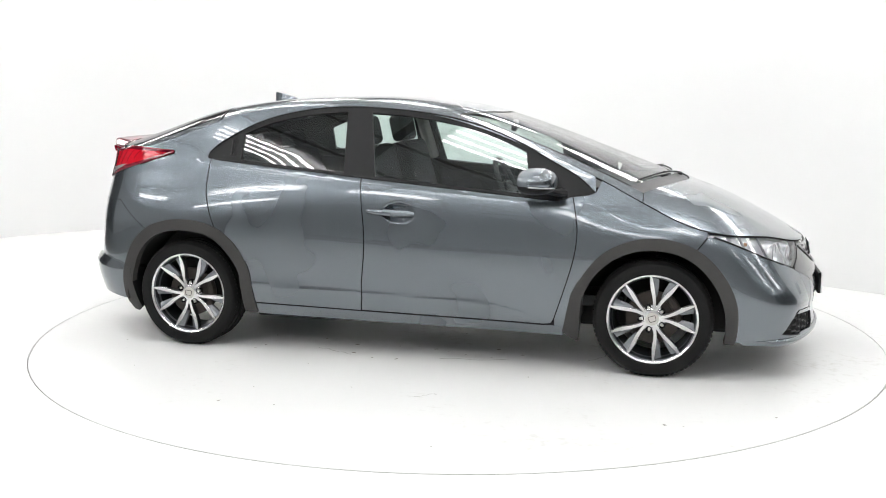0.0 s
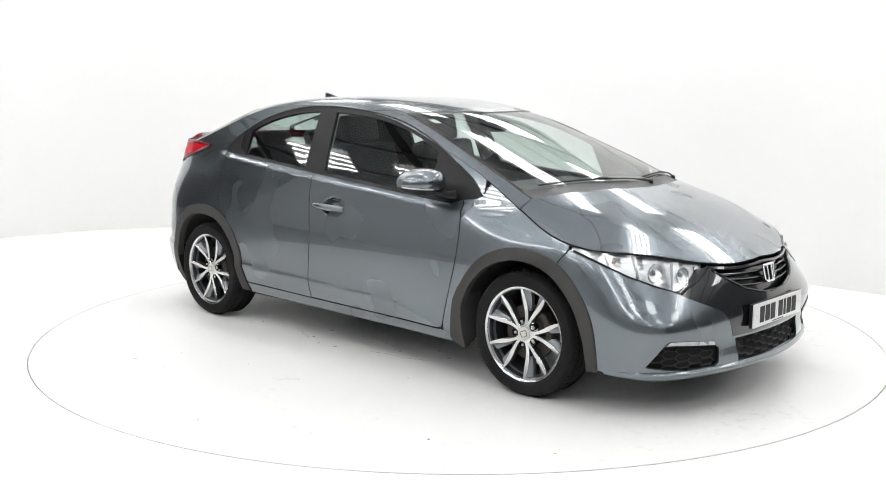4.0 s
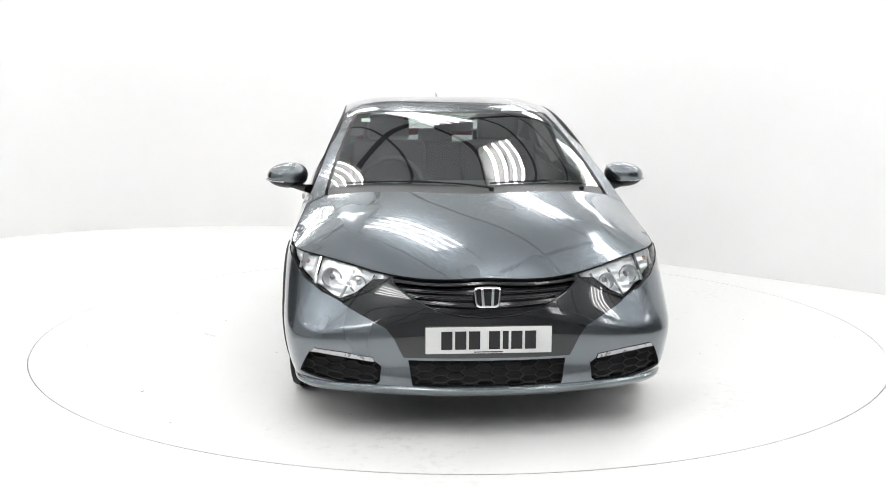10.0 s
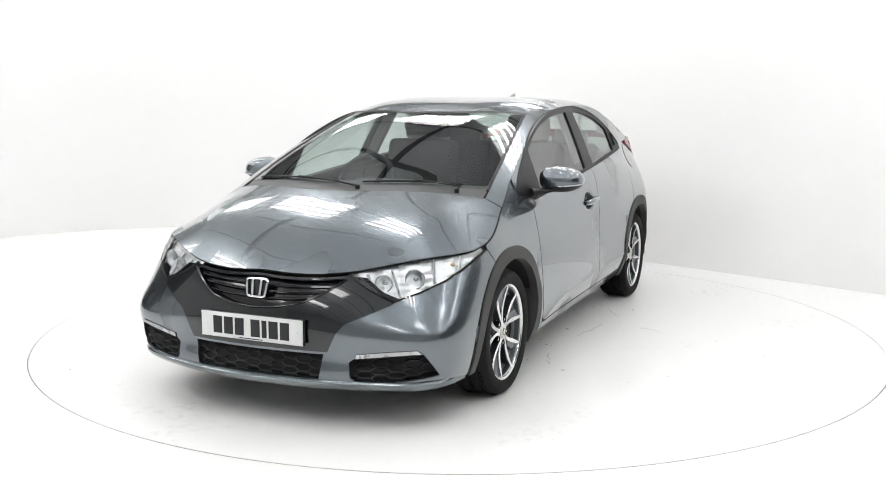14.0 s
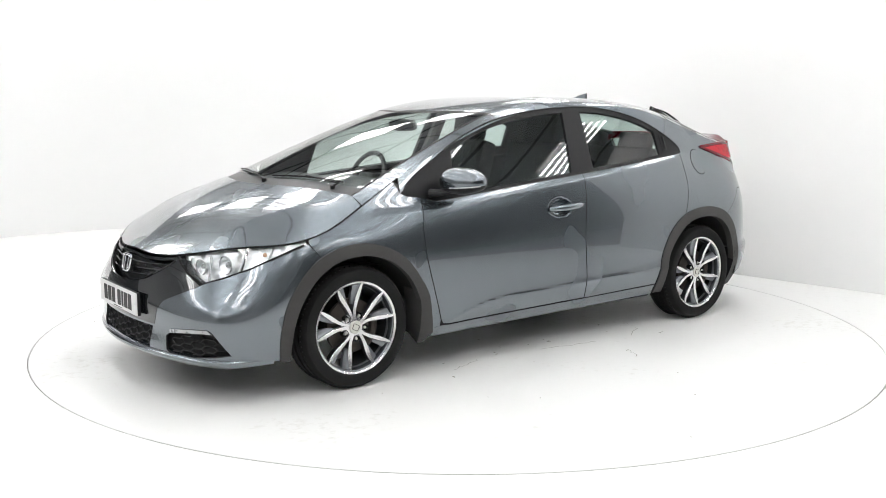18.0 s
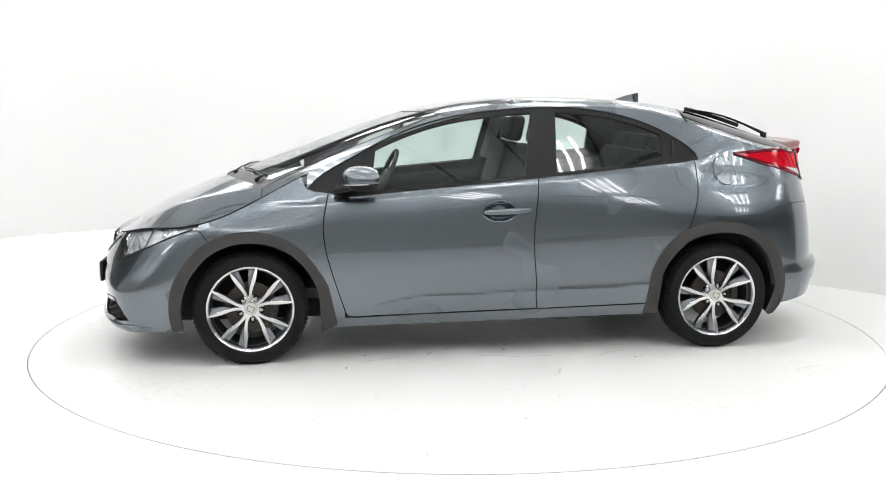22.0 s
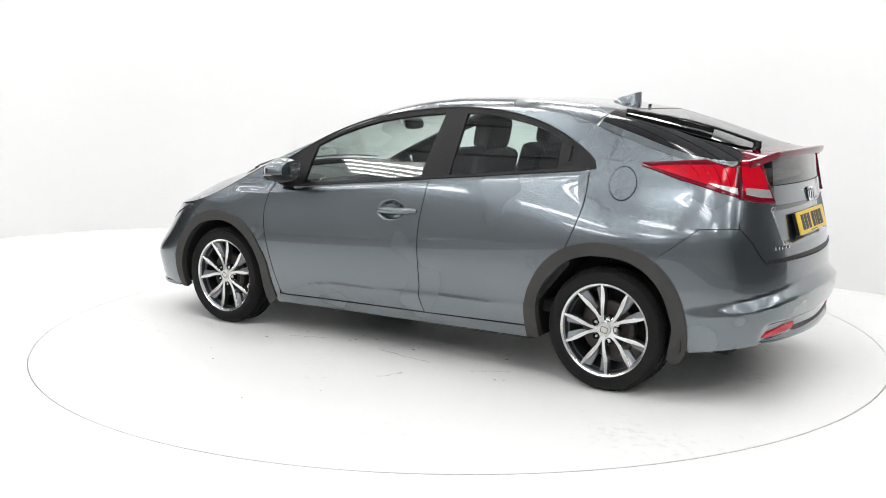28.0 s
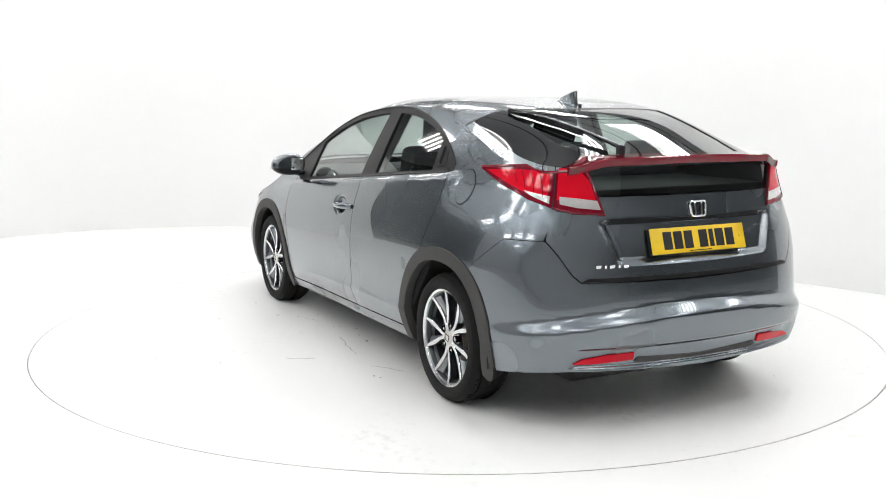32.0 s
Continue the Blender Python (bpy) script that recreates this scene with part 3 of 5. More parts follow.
def top(x, y):
    x, y = np.broadcast_arrays(np.asarray(x, float), np.asarray(y, float))
    return np.stack([x, y, top_z(x, y)], -1)


def s_of(x, y):
    return math.copysign(1.2 + 1.6 * math.atan2(abs(x) - 1.2, y) / (math.pi / 2), x) if abs(x) > 1.2 else x


# where side and top meet
JS = np.linspace(-2.8, 2.8, 281)
lo, hi = np.full(281, 0.45), np.full(281, 1.5)
for _ in range(40):
    mid = (lo + hi) / 2
    P = skin(JS, mid)
    up = top_z(P[:, 0], P[:, 1]) > mid
    lo, hi = np.where(up, mid, lo), np.where(up, hi, mid)
JZ = (lo + hi) / 2
JP = skin(JS, JZ)


def join_z(s):
    a = np.where(np.abs(s) > 2.8, np.sign(s) * (5.6 - np.abs(s)), s)
    return np.interp(a, JS, JZ)


def join_y(x):
    """Half width of the top where it meets the side, at x."""
    o = np.argsort(JP[:, 0])
    return np.interp(x, JP[o, 0], JP[o, 1])


def Q(*pts):
    """Plan points (x, z) on the flank as (s, z)."""
    return [(s_of(x, 0.865), z) for x, z in pts]


def E(*pts):
    """Points (x, y, z) near an end as (s, z)."""
    return [(s_of(x, y), z) for x, y, z in pts]


def along_join(s0, s1, n, drop=0.004):
    return [(s, float(join_z(s)) - drop) for s in np.linspace(s0, s1, n)]


def arch_line(cx, r, a0, a1, n, cz=0.285, sx=1.0):
    return [(cx + sx * r * math.cos(radians(a)), cz + r * math.sin(radians(a))) for a in np.linspace(a0, a1, n)]


def both(name, poly, surf, material, label="", holes=(), **kw):
    """The same sheet on the car's left and right."""
    made = []
    for flip in (False, True):
        made.append(panel(name, poly, surf, material, car, label, holes, flip=flip, **kw))
    return made


G = 0.0028
GAP_F = curve2([(0.878, 0.905), (0.900, 0.817), (0.911, 0.725), (0.898, 0.603), (0.856, 0.449), (0.800, 0.275)], 5)
GAP_B = curve2([(-0.258, 0.978), (-0.247, 0.876), (-0.227, 0.723), (-0.223, 0.600), (-0.238, 0.413), (-0.236, 0.35), (-0.25, 0.262)], 5)
GAP_R = curve2([(-1.166, 1.062), (-1.170, 0.97), (-1.165, 0.88), (-1.133, 0.77), (-1.10, 0.69)], 5)
WIN_TOP = curve2([(0.993, 0.930), (0.894, 1.008), (0.738, 1.092), (0.583, 1.174), (0.428, 1.237), (0.274, 1.284), (0.12, 1.315), (-0.034, 1.335), (-0.19, 1.348),
                  (-0.343, 1.354), (-0.50, 1.350), (-0.654, 1.331), (-0.811, 1.297), (-0.969, 1.238), (-1.115, 1.155), (-1.185, 1.095), (-1.192, 1.064)], 3)
BELT = [(x, float(belt(x)) - 0.002) for x in np.linspace(0.80, -1.17, 24)]
TIP = [(0.90, 0.905), (0.96, 0.915)]
ARCH_F = curve2([(0.852, 0.222), (0.872, 0.34), (0.905, 0.44), (0.965, 0.545), (1.055, 0.640), (1.18, 0.698), (1.31, 0.714), (1.44, 0.692), (1.55, 0.632), (1.64, 0.53), (1.695, 0.42), (1.72, 0.30), (1.728, 0.19)], 4)
ARCH_FI = curve2([(0.905, 0.222), (0.925, 0.34), (0.955, 0.425), (1.005, 0.515), (1.085, 0.592), (1.19, 0.642), (1.305, 0.655), (1.42, 0.634), (1.52, 0.572), (1.60, 0.47), (1.645, 0.36), (1.665, 0.26), (1.672, 0.19)], 4)
ARCH_R = curve2([(-0.872, 0.215), (-0.885, 0.40), (-0.915, 0.50), (-0.985, 0.608), (-1.10, 0.69), (-1.25, 0.726), (-1.40, 0.718), (-1.53, 0.672), (-1.63, 0.585), (-1.69, 0.48), (-1.722, 0.37), (-1.735, 0.26)], 4)
ARCH_RI = curve2([(-0.946, 0.215), (-0.950, 0.40), (-0.975, 0.48), (-1.035, 0.56), (-1.13, 0.635), (-1.26, 0.664), (-1.40, 0.655), (-1.50, 0.612), (-1.58, 0.53), (-1.63, 0.42), (-1.655, 0.32), (-1.665, 0.25)], 4)


# front wings
nf = [i for i, p in enumerate(ARCH_F) if p[0] > 1.47][0]
poly = Q(*[(x + G, z) for x, z in GAP_F]) + Q((0.805, 0.23), *ARCH_F[:nf]) + Q((1.50, 0.668)) + E((1.545, 0.83, 0.735)) + along_join(1.60, 1.02, 16) + Q((0.995, 0.930), (0.955, 0.912))
both("front_wing", poly, skin, PAINT, step=0.02)
# doors
poly = Q(*[(x - G, z) for x, z in GAP_F]) + Q((0.785, 0.256), (0.745, 0.249), (-0.25 + G, 0.264)) + Q(*[(x + G, z) for x, z in GAP_B[::-1]]) + Q(*[p for p in BELT[::-1] if p[0] > -0.25])
FDOOR = both("front_door", poly, skin, PAINT, step=0.0125)
nr = [i for i, p in enumerate(ARCH_R) if p[0] < -1.10][0]
poly = Q(*[(x - G, z) for x, z in GAP_B]) + Q((-0.87, 0.275)) + Q(*ARCH_R[1:nr]) + Q(*[(x + G, z) for x, z in GAP_R[::-1]]) + Q(*[p for p in BELT[::-1] if -1.16 < p[0] < -0.262])
RDOOR = both("rear_door", poly, skin, PAINT, step=0.017)
# sills
poly = Q((0.84, 0.236), (0.79, 0.243), (0.74, 0.240), (-0.25, 0.255), (-0.87, 0.266), (-0.868, 0.205), (0.3, 0.19), (0.848, 0.187))
both("sill", poly, skin, PAINT, thick=0.03)
# body side: rear quarter, rear pillar and roof rail
seam = E((-1.549, 0.877, 0.670), (-1.755, 0.835, 0.8205), (-1.90, 0.72, 0.8205))
lamp_low = E((-1.93, 0.685, 0.95), (-1.80, 0.73, 0.985), (-1.62, 0.745, 1.035), (-1.425, 0.735, 1.093))
lamp_top = E((-1.425, 0.735, 1.099), (-1.60, 0.71, 1.112), (-1.72, 0.69, 1.120), (-1.80, 0.665, 1.126))
q0 = [i for i, p in enumerate(ARCH_R) if p[0] < -1.545][0]
poly = (Q(*[(x - G, z) for x, z in GAP_R]) + Q(*[p for p in ARCH_R[:q0] if p[0] < -1.11]) + seam + lamp_low + lamp_top
        + along_join(s_of(-1.80, 0.665), 0.985, 60, 0.001) + Q(*WIN_TOP))
both("body_side", poly, skin, PAINT, step=0.022)
# wheel arch trims
both("arch_trim", Q(*ARCH_F) + Q(*ARCH_FI[::-1]), skin, ARCH, "matt grey plastic wheel arch trim", lift=0.007, thick=0.04, inner=ARCH)
both("arch_trim", Q(*ARCH_R) + Q(*ARCH_RI[::-1]), skin, ARCH, "matt grey plastic wheel arch trim", lift=0.007, thick=0.04, inner=ARCH)

# dark strips behind the shut lines stand in for the shade in the gaps
def seam(line, w=0.010):
    L = np.array(line)
    T = np.gradient(L, axis=0)
    T /= np.linalg.norm(T, axis=1)[:, None] + 1e-9
    O = np.stack([-T[:, 1], T[:, 0]], 1) * w
    both("shut_line", [tuple(p) for p in L + O] + [tuple(p) for p in (L - O)[::-1]], skin, GAPM, "dark strip standing in for shade in a shut line", lift=-0.007, thick=0.004, step=0.03)


seam(Q(*GAP_F))
seam(Q(*GAP_B))
seam(Q(*GAP_R))
seam(Q((0.745, 0.2445), (0.2, 0.252), (-0.25, 0.2595), (-0.87, 0.2705)))

# side windows
def under(x, d):
    t = np.array(WIN_TOP)
    o = np.argsort(t[:-2, 0])
    return float(np.interp(x, t[:-2, 0][o], t[:-2, 1][o])) - d


hole_f = Q(*[(x, float(belt(x)) + 0.016) for x in np.linspace(0.655, -0.185, 12)]) + Q(*[(x, under(x, 0.028)) for x in np.linspace(-0.248, 0.62, 22)])
hole_r = Q(*[(x, float(belt(x)) + 0.016) for x in np.linspace(-0.365, -0.985, 9)]) + Q(*[(x, under(x, 0.028)) for x in np.linspace(-0.985, -0.388, 16)])
dlo = Q(*[p for p in WIN_TOP]) + Q((-1.172, 1.058)) + Q(*[(x, float(belt(x)) + 0.001) for x in np.linspace(-1.15, 0.78, 30)]) + Q((0.90, 0.908), (0.955, 0.916))
both("window_frame", dlo, skin, TRIM, "satin black window surround and pillar covers", holes=[hole_f, hole_r], lift=-0.002, thick=0.02, inner=TRIM, step=0.025)
for f in both("front_window", hole_f, skin, GLASS, "clear tinted front side window", lift=-0.010, back=False, step=0.06):
    f.visible_shadow = False
for f in both("rear_window", hole_r, skin, GLASS, "clear tinted rear side window", lift=-0.010, back=False, step=0.06):
    f.visible_shadow = False

# top: bonnet, windscreen, roof, rear glass
def cowl_x(y, c=1.385, k=0.22):
    return c - k * (abs(y) / 0.69) ** 2


fs = np.linspace(s_of(1.63, 0.80), 5.6 - s_of(1.63, 0.80), 50)
front_edge = [(float(np.interp(s if s <= 2.8 else 5.6 - s, JS, JP[:, 0])) - 0.004, float(np.interp(s if s <= 2.8 else 5.6 - s, JS, JP[:, 1])) * (1 if s <= 2.8 else -1)) for s in fs]
side_e = [(x, float(join_y(x)) - 0.004) for x in np.linspace(1.232, 1.60, 12)]
hood_back = [(cowl_x(y, 1.45, 0.215), y) for y in np.linspace(-0.70, 0.70, 25)]
poly = hood_back + side_e + front_edge + [(x, -y) for x, y in side_e[::-1]]
panel("bonnet", poly, top, PAINT, car, step=0.015)
cow = [(cowl_x(y, 1.445, 0.215), y) for y in np.linspace(-0.69, 0.69, 25)] + [(cowl_x(y, 1.36, 0.21), y) for y in np.linspace(0.69, -0.69, 25)]
panel("cowl", cow, top, COWL, car, "grey plastic cowl below the windscreen", lift=-0.008, inner=TRIM)


def ws_side(x):
    return float(np.interp(x, [0.25, 0.6, 0.9, 1.16], [0.552, 0.610, 0.655, 0.688]))


wx = np.linspace(1.15, 0.26, 14)
ws = [(cowl_x(y, 1.365, 0.21), y) for y in np.linspace(-0.685, 0.685, 25)] + [(x, ws_side(x)) for x in wx] + [(0.40 - 0.145 * (abs(y) / 0.55) ** 2.5, y) for y in np.linspace(0.545, -0.545, 21)] + [(x, -ws_side(x)) for x in wx[::-1]]
w = panel("windscreen", ws, top, WSGLASS, car, "clear windscreen", lift=-0.004, back=False, step=0.05)
w.visible_shadow = False
ap = [(1.226, 0.705)] + [(x, ws_side(x) + 0.012) for x in np.linspace(1.17, 0.24, 16)] + [(x, float(join_y(x)) - 0.001) for x in np.linspace(0.235, 1.226, 18)]
for f in (0, 1):
    panel("front_pillar", ap, top, PAINT, car, flip=bool(f))
seal = [(x, ws_side(x) - 0.004) for x in np.linspace(1.16, 0.26, 16)] + [(x, ws_side(x) + 0.012) for x in np.linspace(0.26, 1.16, 16)]
for f in (0, 1):
    panel("windscreen_seal", seal, top, TRIM, car, flip=bool(f), lift=-0.002, inner=TRIM)
ry = np.linspace(-0.56, 0.56, 21)
rx = np.linspace(-1.14, 0.23, 30)
roof = [(0.385 - 0.145 * (abs(y) / 0.55) ** 2.5, y) for y in ry[::-1]] + [(x, -float(join_y(x)) + 0.001) for x in rx[::-1]] + [(-1.20 + 0.05 * (abs(y) / 0.56) ** 3, y) for y in ry] + [(x, float(join_y(x)) - 0.001) for x in rx]
panel("roof", roof, top, PAINT, car, inner=LINER)
bx = np.linspace(-1.16, -1.83, 14)


def rg_side(x):
    return float(np.interp(x, [-1.85, -1.6, -1.16], [0.505, 0.57, 0.56]))


rg = [(-1.215 + 0.05 * (abs(y) / 0.56) ** 3, y) for y in ry[::-1]] + [(x, -rg_side(x)) for x in bx] + [(-1.93 + 0.07 * (abs(y) / 0.5) ** 2, y) for y in np.linspace(-0.50, 0.50, 15)] + [(x, rg_side(x)) for x in bx[::-1]]
w = panel("rear_screen", rg, top, DARKGLASS, car, "sloping rear screen glass", lift=-0.003, back=False, step=0.05)
w.visible_shadow = False
bs = [(x, rg_side(x) - 0.095) for x in bx] + [(x, 0.4 * rg_side(x) + 0.6 * float(join_y(x))) for x in bx[::-1]]
for f in (0, 1):
    panel("rear_screen_edge", bs, top, FRIT, car, "black glass border of the rear screen", flip=bool(f), lift=0.0015, inner=TRIM)
rp = [(x, 0.4 * rg_side(x) + 0.6 * float(join_y(x)) + 0.0015) for x in bx] + [(x, float(join_y(x)) - 0.0005) for x in bx[::-1]]
for f in (0, 1):
    panel("rear_pillar_cover", rp, top, PAINT, car, flip=bool(f))


# ---- nose ----
def deep_head(s, z):
    """The bowl of a headlight: the skin pushed straight back."""
    P = skin(s, z).copy()
    saw = lambda v: np.abs(v - np.floor(v) - 0.5) * 2
    P[..., 0] -= 0.020 + 0.022 * saw(np.asarray(s) * 9.0) + 0.007 * saw(np.asarray(z) * 34.0 + np.asarray(s) * 4.0)
    P[..., 1] *= 0.975
    return P



def mirrored(half, c=2.8):
    """Closes a half outline of (s, z), given from the middle outwards and back, round the middle of an end."""
    return half + [(2 * c - s, z) for s, z in half[::-1]]


def M(poly, c=2.8):
    return [(2 * c - s, z) for s, z in poly][::-1]


hl_bot = E((1.572, 0.822, 0.727), (1.645, 0.81, 0.700), (1.72, 0.79, 0.668), (1.80, 0.735, 0.625), (1.88, 0.66, 0.585), (1.945, 0.575, 0.552))
hl_in = E((1.985, 0.485, 0.592), (2.012, 0.43, 0.632), (2.02, 0.405, 0.655))
hl_top = along_join(s_of(2.015, 0.40), s_of(1.578, 0.82), 14, 0.007)
HEAD = hl_bot + hl_in + hl_top
bp_side = E((1.95, 0.572, 0.545), (2.03, 0.475, 0.495), (2.085, 0.415, 0.462), (2.11, 0.385, 0.42), (2.125, 0.352, 0.34))
arch_front = [p for p in Q(*ARCH_F) if p[0] > s_of(1.50, 0.865)]
bot = [(s, z) for s, z in zip(np.linspace(s_of(1.728, 0.865), 2.8, 12), 0.178 + 0.022 * np.clip(1 - np.linspace(0, 3, 12), 0, 1))]
half = bot[::-1] + arch_front[::-1] + Q((1.503, 0.664)) + E((1.549, 0.829, 0.731)) + hl_bot + bp_side + [(2.8, 0.34)]
fogh = E((2.05, 0.47, 0.335), (2.045, 0.60, 0.352), (2.01, 0.70, 0.362), (1.985, 0.735, 0.345), (1.925, 0.785, 0.245), (1.96, 0.70, 0.232), (2.03, 0.56, 0.214), (2.06, 0.46, 0.212), (2.075, 0.435, 0.235), (2.075, 0.43, 0.30))
bump = half[::-1] + [(5.6 - s, z) for s, z in half][1:-1]
panel("front_bumper", bump, skin, PAINT, car, holes=[fogh, M(fogh), mirrored(E((2.13, 0.335, 0.3295), (2.13, 0.312, 0.222)))], step=0.025)
black = bp_side + M(bp_side) + M(hl_in) + [(5.6 - s, z) for s, z in along_join(s_of(2.02, 0.40), 2.8, 10, 0.012)] + along_join(2.79, s_of(2.02, 0.40), 10, 0.012) + hl_in[::-1]
gr_out = E((2.03, 0.40, 0.640), (2.06, 0.33, 0.595), (2.09, 0.23, 0.545), (2.11, 0.11, 0.518)) + [(2.8, 0.511)]
gr_in = [(5.6 - s, z) for s, z in gr_out[:-1]][::-1]
grille_hole = gr_out + gr_in + [(5.6 - s, z) for s, z in along_join(s_of(2.03, 0.38), 2.8, 8, 0.022)] + along_join(2.79, s_of(2.03, 0.38), 8, 0.022)
panel("nose_panel", black, skin, PIANO, car, "dark gloss nose panel round grille and plate", holes=[grille_hole], lift=0.001, step=0.025, inner=TRIM)
panel("upper_grille", grille_hole, skin, BLACK, car, "black gloss radiator grille", lift=-0.035, step=0.04, inner=TRIM)
for k, dz in enumerate((0.03, 0.058, 0.086)):
    bm = bmesh.new()
    ys = np.linspace(-0.36 + 0.05 * k, 0.36 - 0.05 * k, 25)
    line = []
    for y in ys:
        s = s_of(2.08, abs(y)) if abs(y) > 1e-6 else 2.8
        p = skin(np.array([s]), np.array([0.635 - dz * (1 - 0.35 * (abs(y) / 0.4) ** 2)]))[0]
        line.append((p[0] - 0.016, math.copysign(p[1], y), p[2]))
    sweep(bm, line, 0.0065, 6, flat=0.6)
    part("grille_bar", bm, BLACK, car, "black gloss grille bar")
bm = bmesh.new()
line = []
for s in np.linspace(s_of(2.03, 0.40), 5.6 - s_of(2.03, 0.40), 41):
    a = s if s <= 2.8 else 5.6 - s
    z = float(np.interp(a, [p[0] for p in gr_out], [p[1] for p in gr_out]))
    p = skin(np.array([s]), np.array([z]))[0]
    line.append((p[0] + 0.002, p[1], p[2]))
sweep(bm, line, 0.006, 6, flat=0.7)
part("grille_trim", bm, BLACK, car, "thin black gloss trim under the grille")
# black backing sheets stand in for the dark depth behind the meshes
panel("lower_grille_backing", mirrored(E((2.13, 0.40, 0.352), (2.13, 0.38, 0.200))), skin, GAPM, car, "black sheet for the dark behind the lower grille mesh", lift=-0.026, step=0.05, inner=TRIM)
for f in (0, 1):
    mid = np.mean(fogh, 0)
    panel("fog_grille_backing", [tuple(mid + (np.array(p) - mid) * 1.22) for p in fogh], skin, GAPM, car, "black sheet for the dark behind the corner grille mesh", lift=-0.027, step=0.04, flip=bool(f), inner=TRIM)
    panel("headlight_bowl", HEAD, deep_head, REFLECTOR, car, "silver faceted headlight reflector", step=0.011, flip=bool(f), inner=LAMPGREY)
    bez = E((1.925, 0.60, 0.560), (1.945, 0.575, 0.5535), (1.985, 0.485, 0.593), (2.012, 0.43, 0.633), (2.018, 0.408, 0.653), (1.985, 0.475, 0.648), (1.962, 0.535, 0.592))
    panel("headlight_bezel", bez, skin, BLACK, car, "black inner corner of the headlight", lift=-0.004, thick=0.015, step=0.02, flip=bool(f), inner=BLACK)
    panel("headlight_lens", HEAD, skin, LENS, car, "clear headlight lens", lift=0.002, step=0.03, flip=bool(f), back=False).visible_shadow = False


# added black box: stops bright floor showing through the bumper grilles
bm = bmesh.new()
plan = [(2.072, -0.36), (2.072, 0.36), (1.98, 0.58), (1.90, 0.735), (1.76, 0.75), (1.76, -0.75), (1.90, -0.735), (1.98, -0.58)]
lo, hi = [bm.verts.new((x, y, 0.196)) for x, y in plan], [bm.verts.new((x, y, 0.375)) for x, y in plan]
bm.faces.new(lo[::-1])
bm.faces.new(hi)
for k in range(8):
    bm.faces.new((lo[k], lo[(k + 1) % 8], hi[(k + 1) % 8], hi[k]))
part("grille_dark_box", bm, GAPM, car, "black box added to keep the bumper grilles dark", smooth=False)

# ---- tail ----
LAMP = lamp_low[::-1] + E((-1.945, 0.60, 0.935), (-1.957, 0.45, 0.925), (-1.955, 0.49, 1.0), (-1.94, 0.535, 1.105)) + along_join(s_of(-1.93, 0.56), s_of(-1.80, 0.665), 6, 0.006) + lamp_top[::-1][1:]
arch_back = [p for p in Q(*ARCH_R) if p[0] < s_of(-1.55, 0.865)]
hatch_gap = E((-1.905, 0.715, 0.8175), (-1.94, 0.675, 0.765), (-1.975, 0.62, 0.68), (-1.995, 0.585, 0.648))
half = E((-1.549, 0.877, 0.6665), (-1.755, 0.835, 0.8165)) + hatch_gap + [(-2.8, 0.645)]
low = arch_back + Q((-1.742, 0.245)) + [(float(s), float(np.interp(-s, [1.80, 1.95, 2.1, 2.4, 2.8], [0.248, 0.268, 0.280, 0.276, 0.268]))) for s in np.linspace(-1.82, -2.8, 14)]
rb = half + [(-5.6 - s, z) for s, z in half[::-1]][1:] + [(-5.6 - s, z) for s, z in low] [0:] + low[::-1][1:]
panel("rear_bumper", rb, skin, PAINT, car, step=0.014)
hg = [(s - G * 1.3, z + G * 1.3) for s, z in hatch_gap]
gate_half = [(-2.8, 0.653)] + [(s, z) for s, z in hg[::-1]] + E((-1.915, 0.71, 0.90), (-1.935, 0.69, 0.94)) + E((-1.945, 0.60, 0.93), (-1.957, 0.45, 0.92), (-1.955, 0.50, 0.998)) + [(-2.8, 0.998)]
gate = gate_half + [(-5.6 - s, z) for s, z in gate_half[::-1]][1:-1]
panel("tailgate", gate, skin, PAINT, car, step=0.013)
lg = E((-1.955, 0.50, 1.002), (-1.94, 0.535, 1.116)) + [(-2.8, 1.130)]
lgp = [(-2.8, 1.002)] + lg + [(-5.6 - s, z) for s, z in lg[:-1][::-1]]
w = panel("lower_rear_screen", lgp, skin, LOWGLASS, car, "dark upright lower rear screen", lift=-0.004, back=False, step=0.05)
w.visible_shadow = False
bm = bmesh.new()
rows = []
for y in np.linspace(-0.585, 0.585, 49):
    e = abs(y) / 0.585
    k = smooth01((abs(y) - 0.43) / 0.15)
    xr = -2.000 + 0.060 * e ** 2.4 + 0.045 * float(k)
    zr = 1.164 - 0.010 * e ** 2 - 0.032 * float(k)
    d = 1 - 0.6 * float(k)
    prof = ((xr + 0.17 * d, zr - 0.014 + 0.016 * d), (xr + 0.10 * d, zr - 0.010), (xr + 0.04 * d, zr - 0.003), (xr + 0.006, zr), (xr, zr - 0.004), (xr + 0.003, zr - 0.024), (xr + 0.010, zr - 0.034), (xr + 0.035, zr - 0.040), (xr + 0.10 * d, zr - 0.050))
    rows.append([bm.verts.new((x, y, z)) for x, z in prof])
for A, B in zip(rows, rows[1:]):
    for q in range(9):
        bm.faces.new((A[q], A[(q + 1) % 9], B[(q + 1) % 9], B[q]))
bm.faces.new(rows[0])
bm.faces.new(rows[-1][::-1])
part("spoiler_bar", bm, REDDARK, car, "deep red light bar of the rear spoiler")
for f in (0, 1):
    panel("rear_lamp", LAMP, skin, REDDARK, car, "red wrap-round rear lamp", lift=0.006, thick=0.03, step=0.02, flip=bool(f), inner=TRIM)

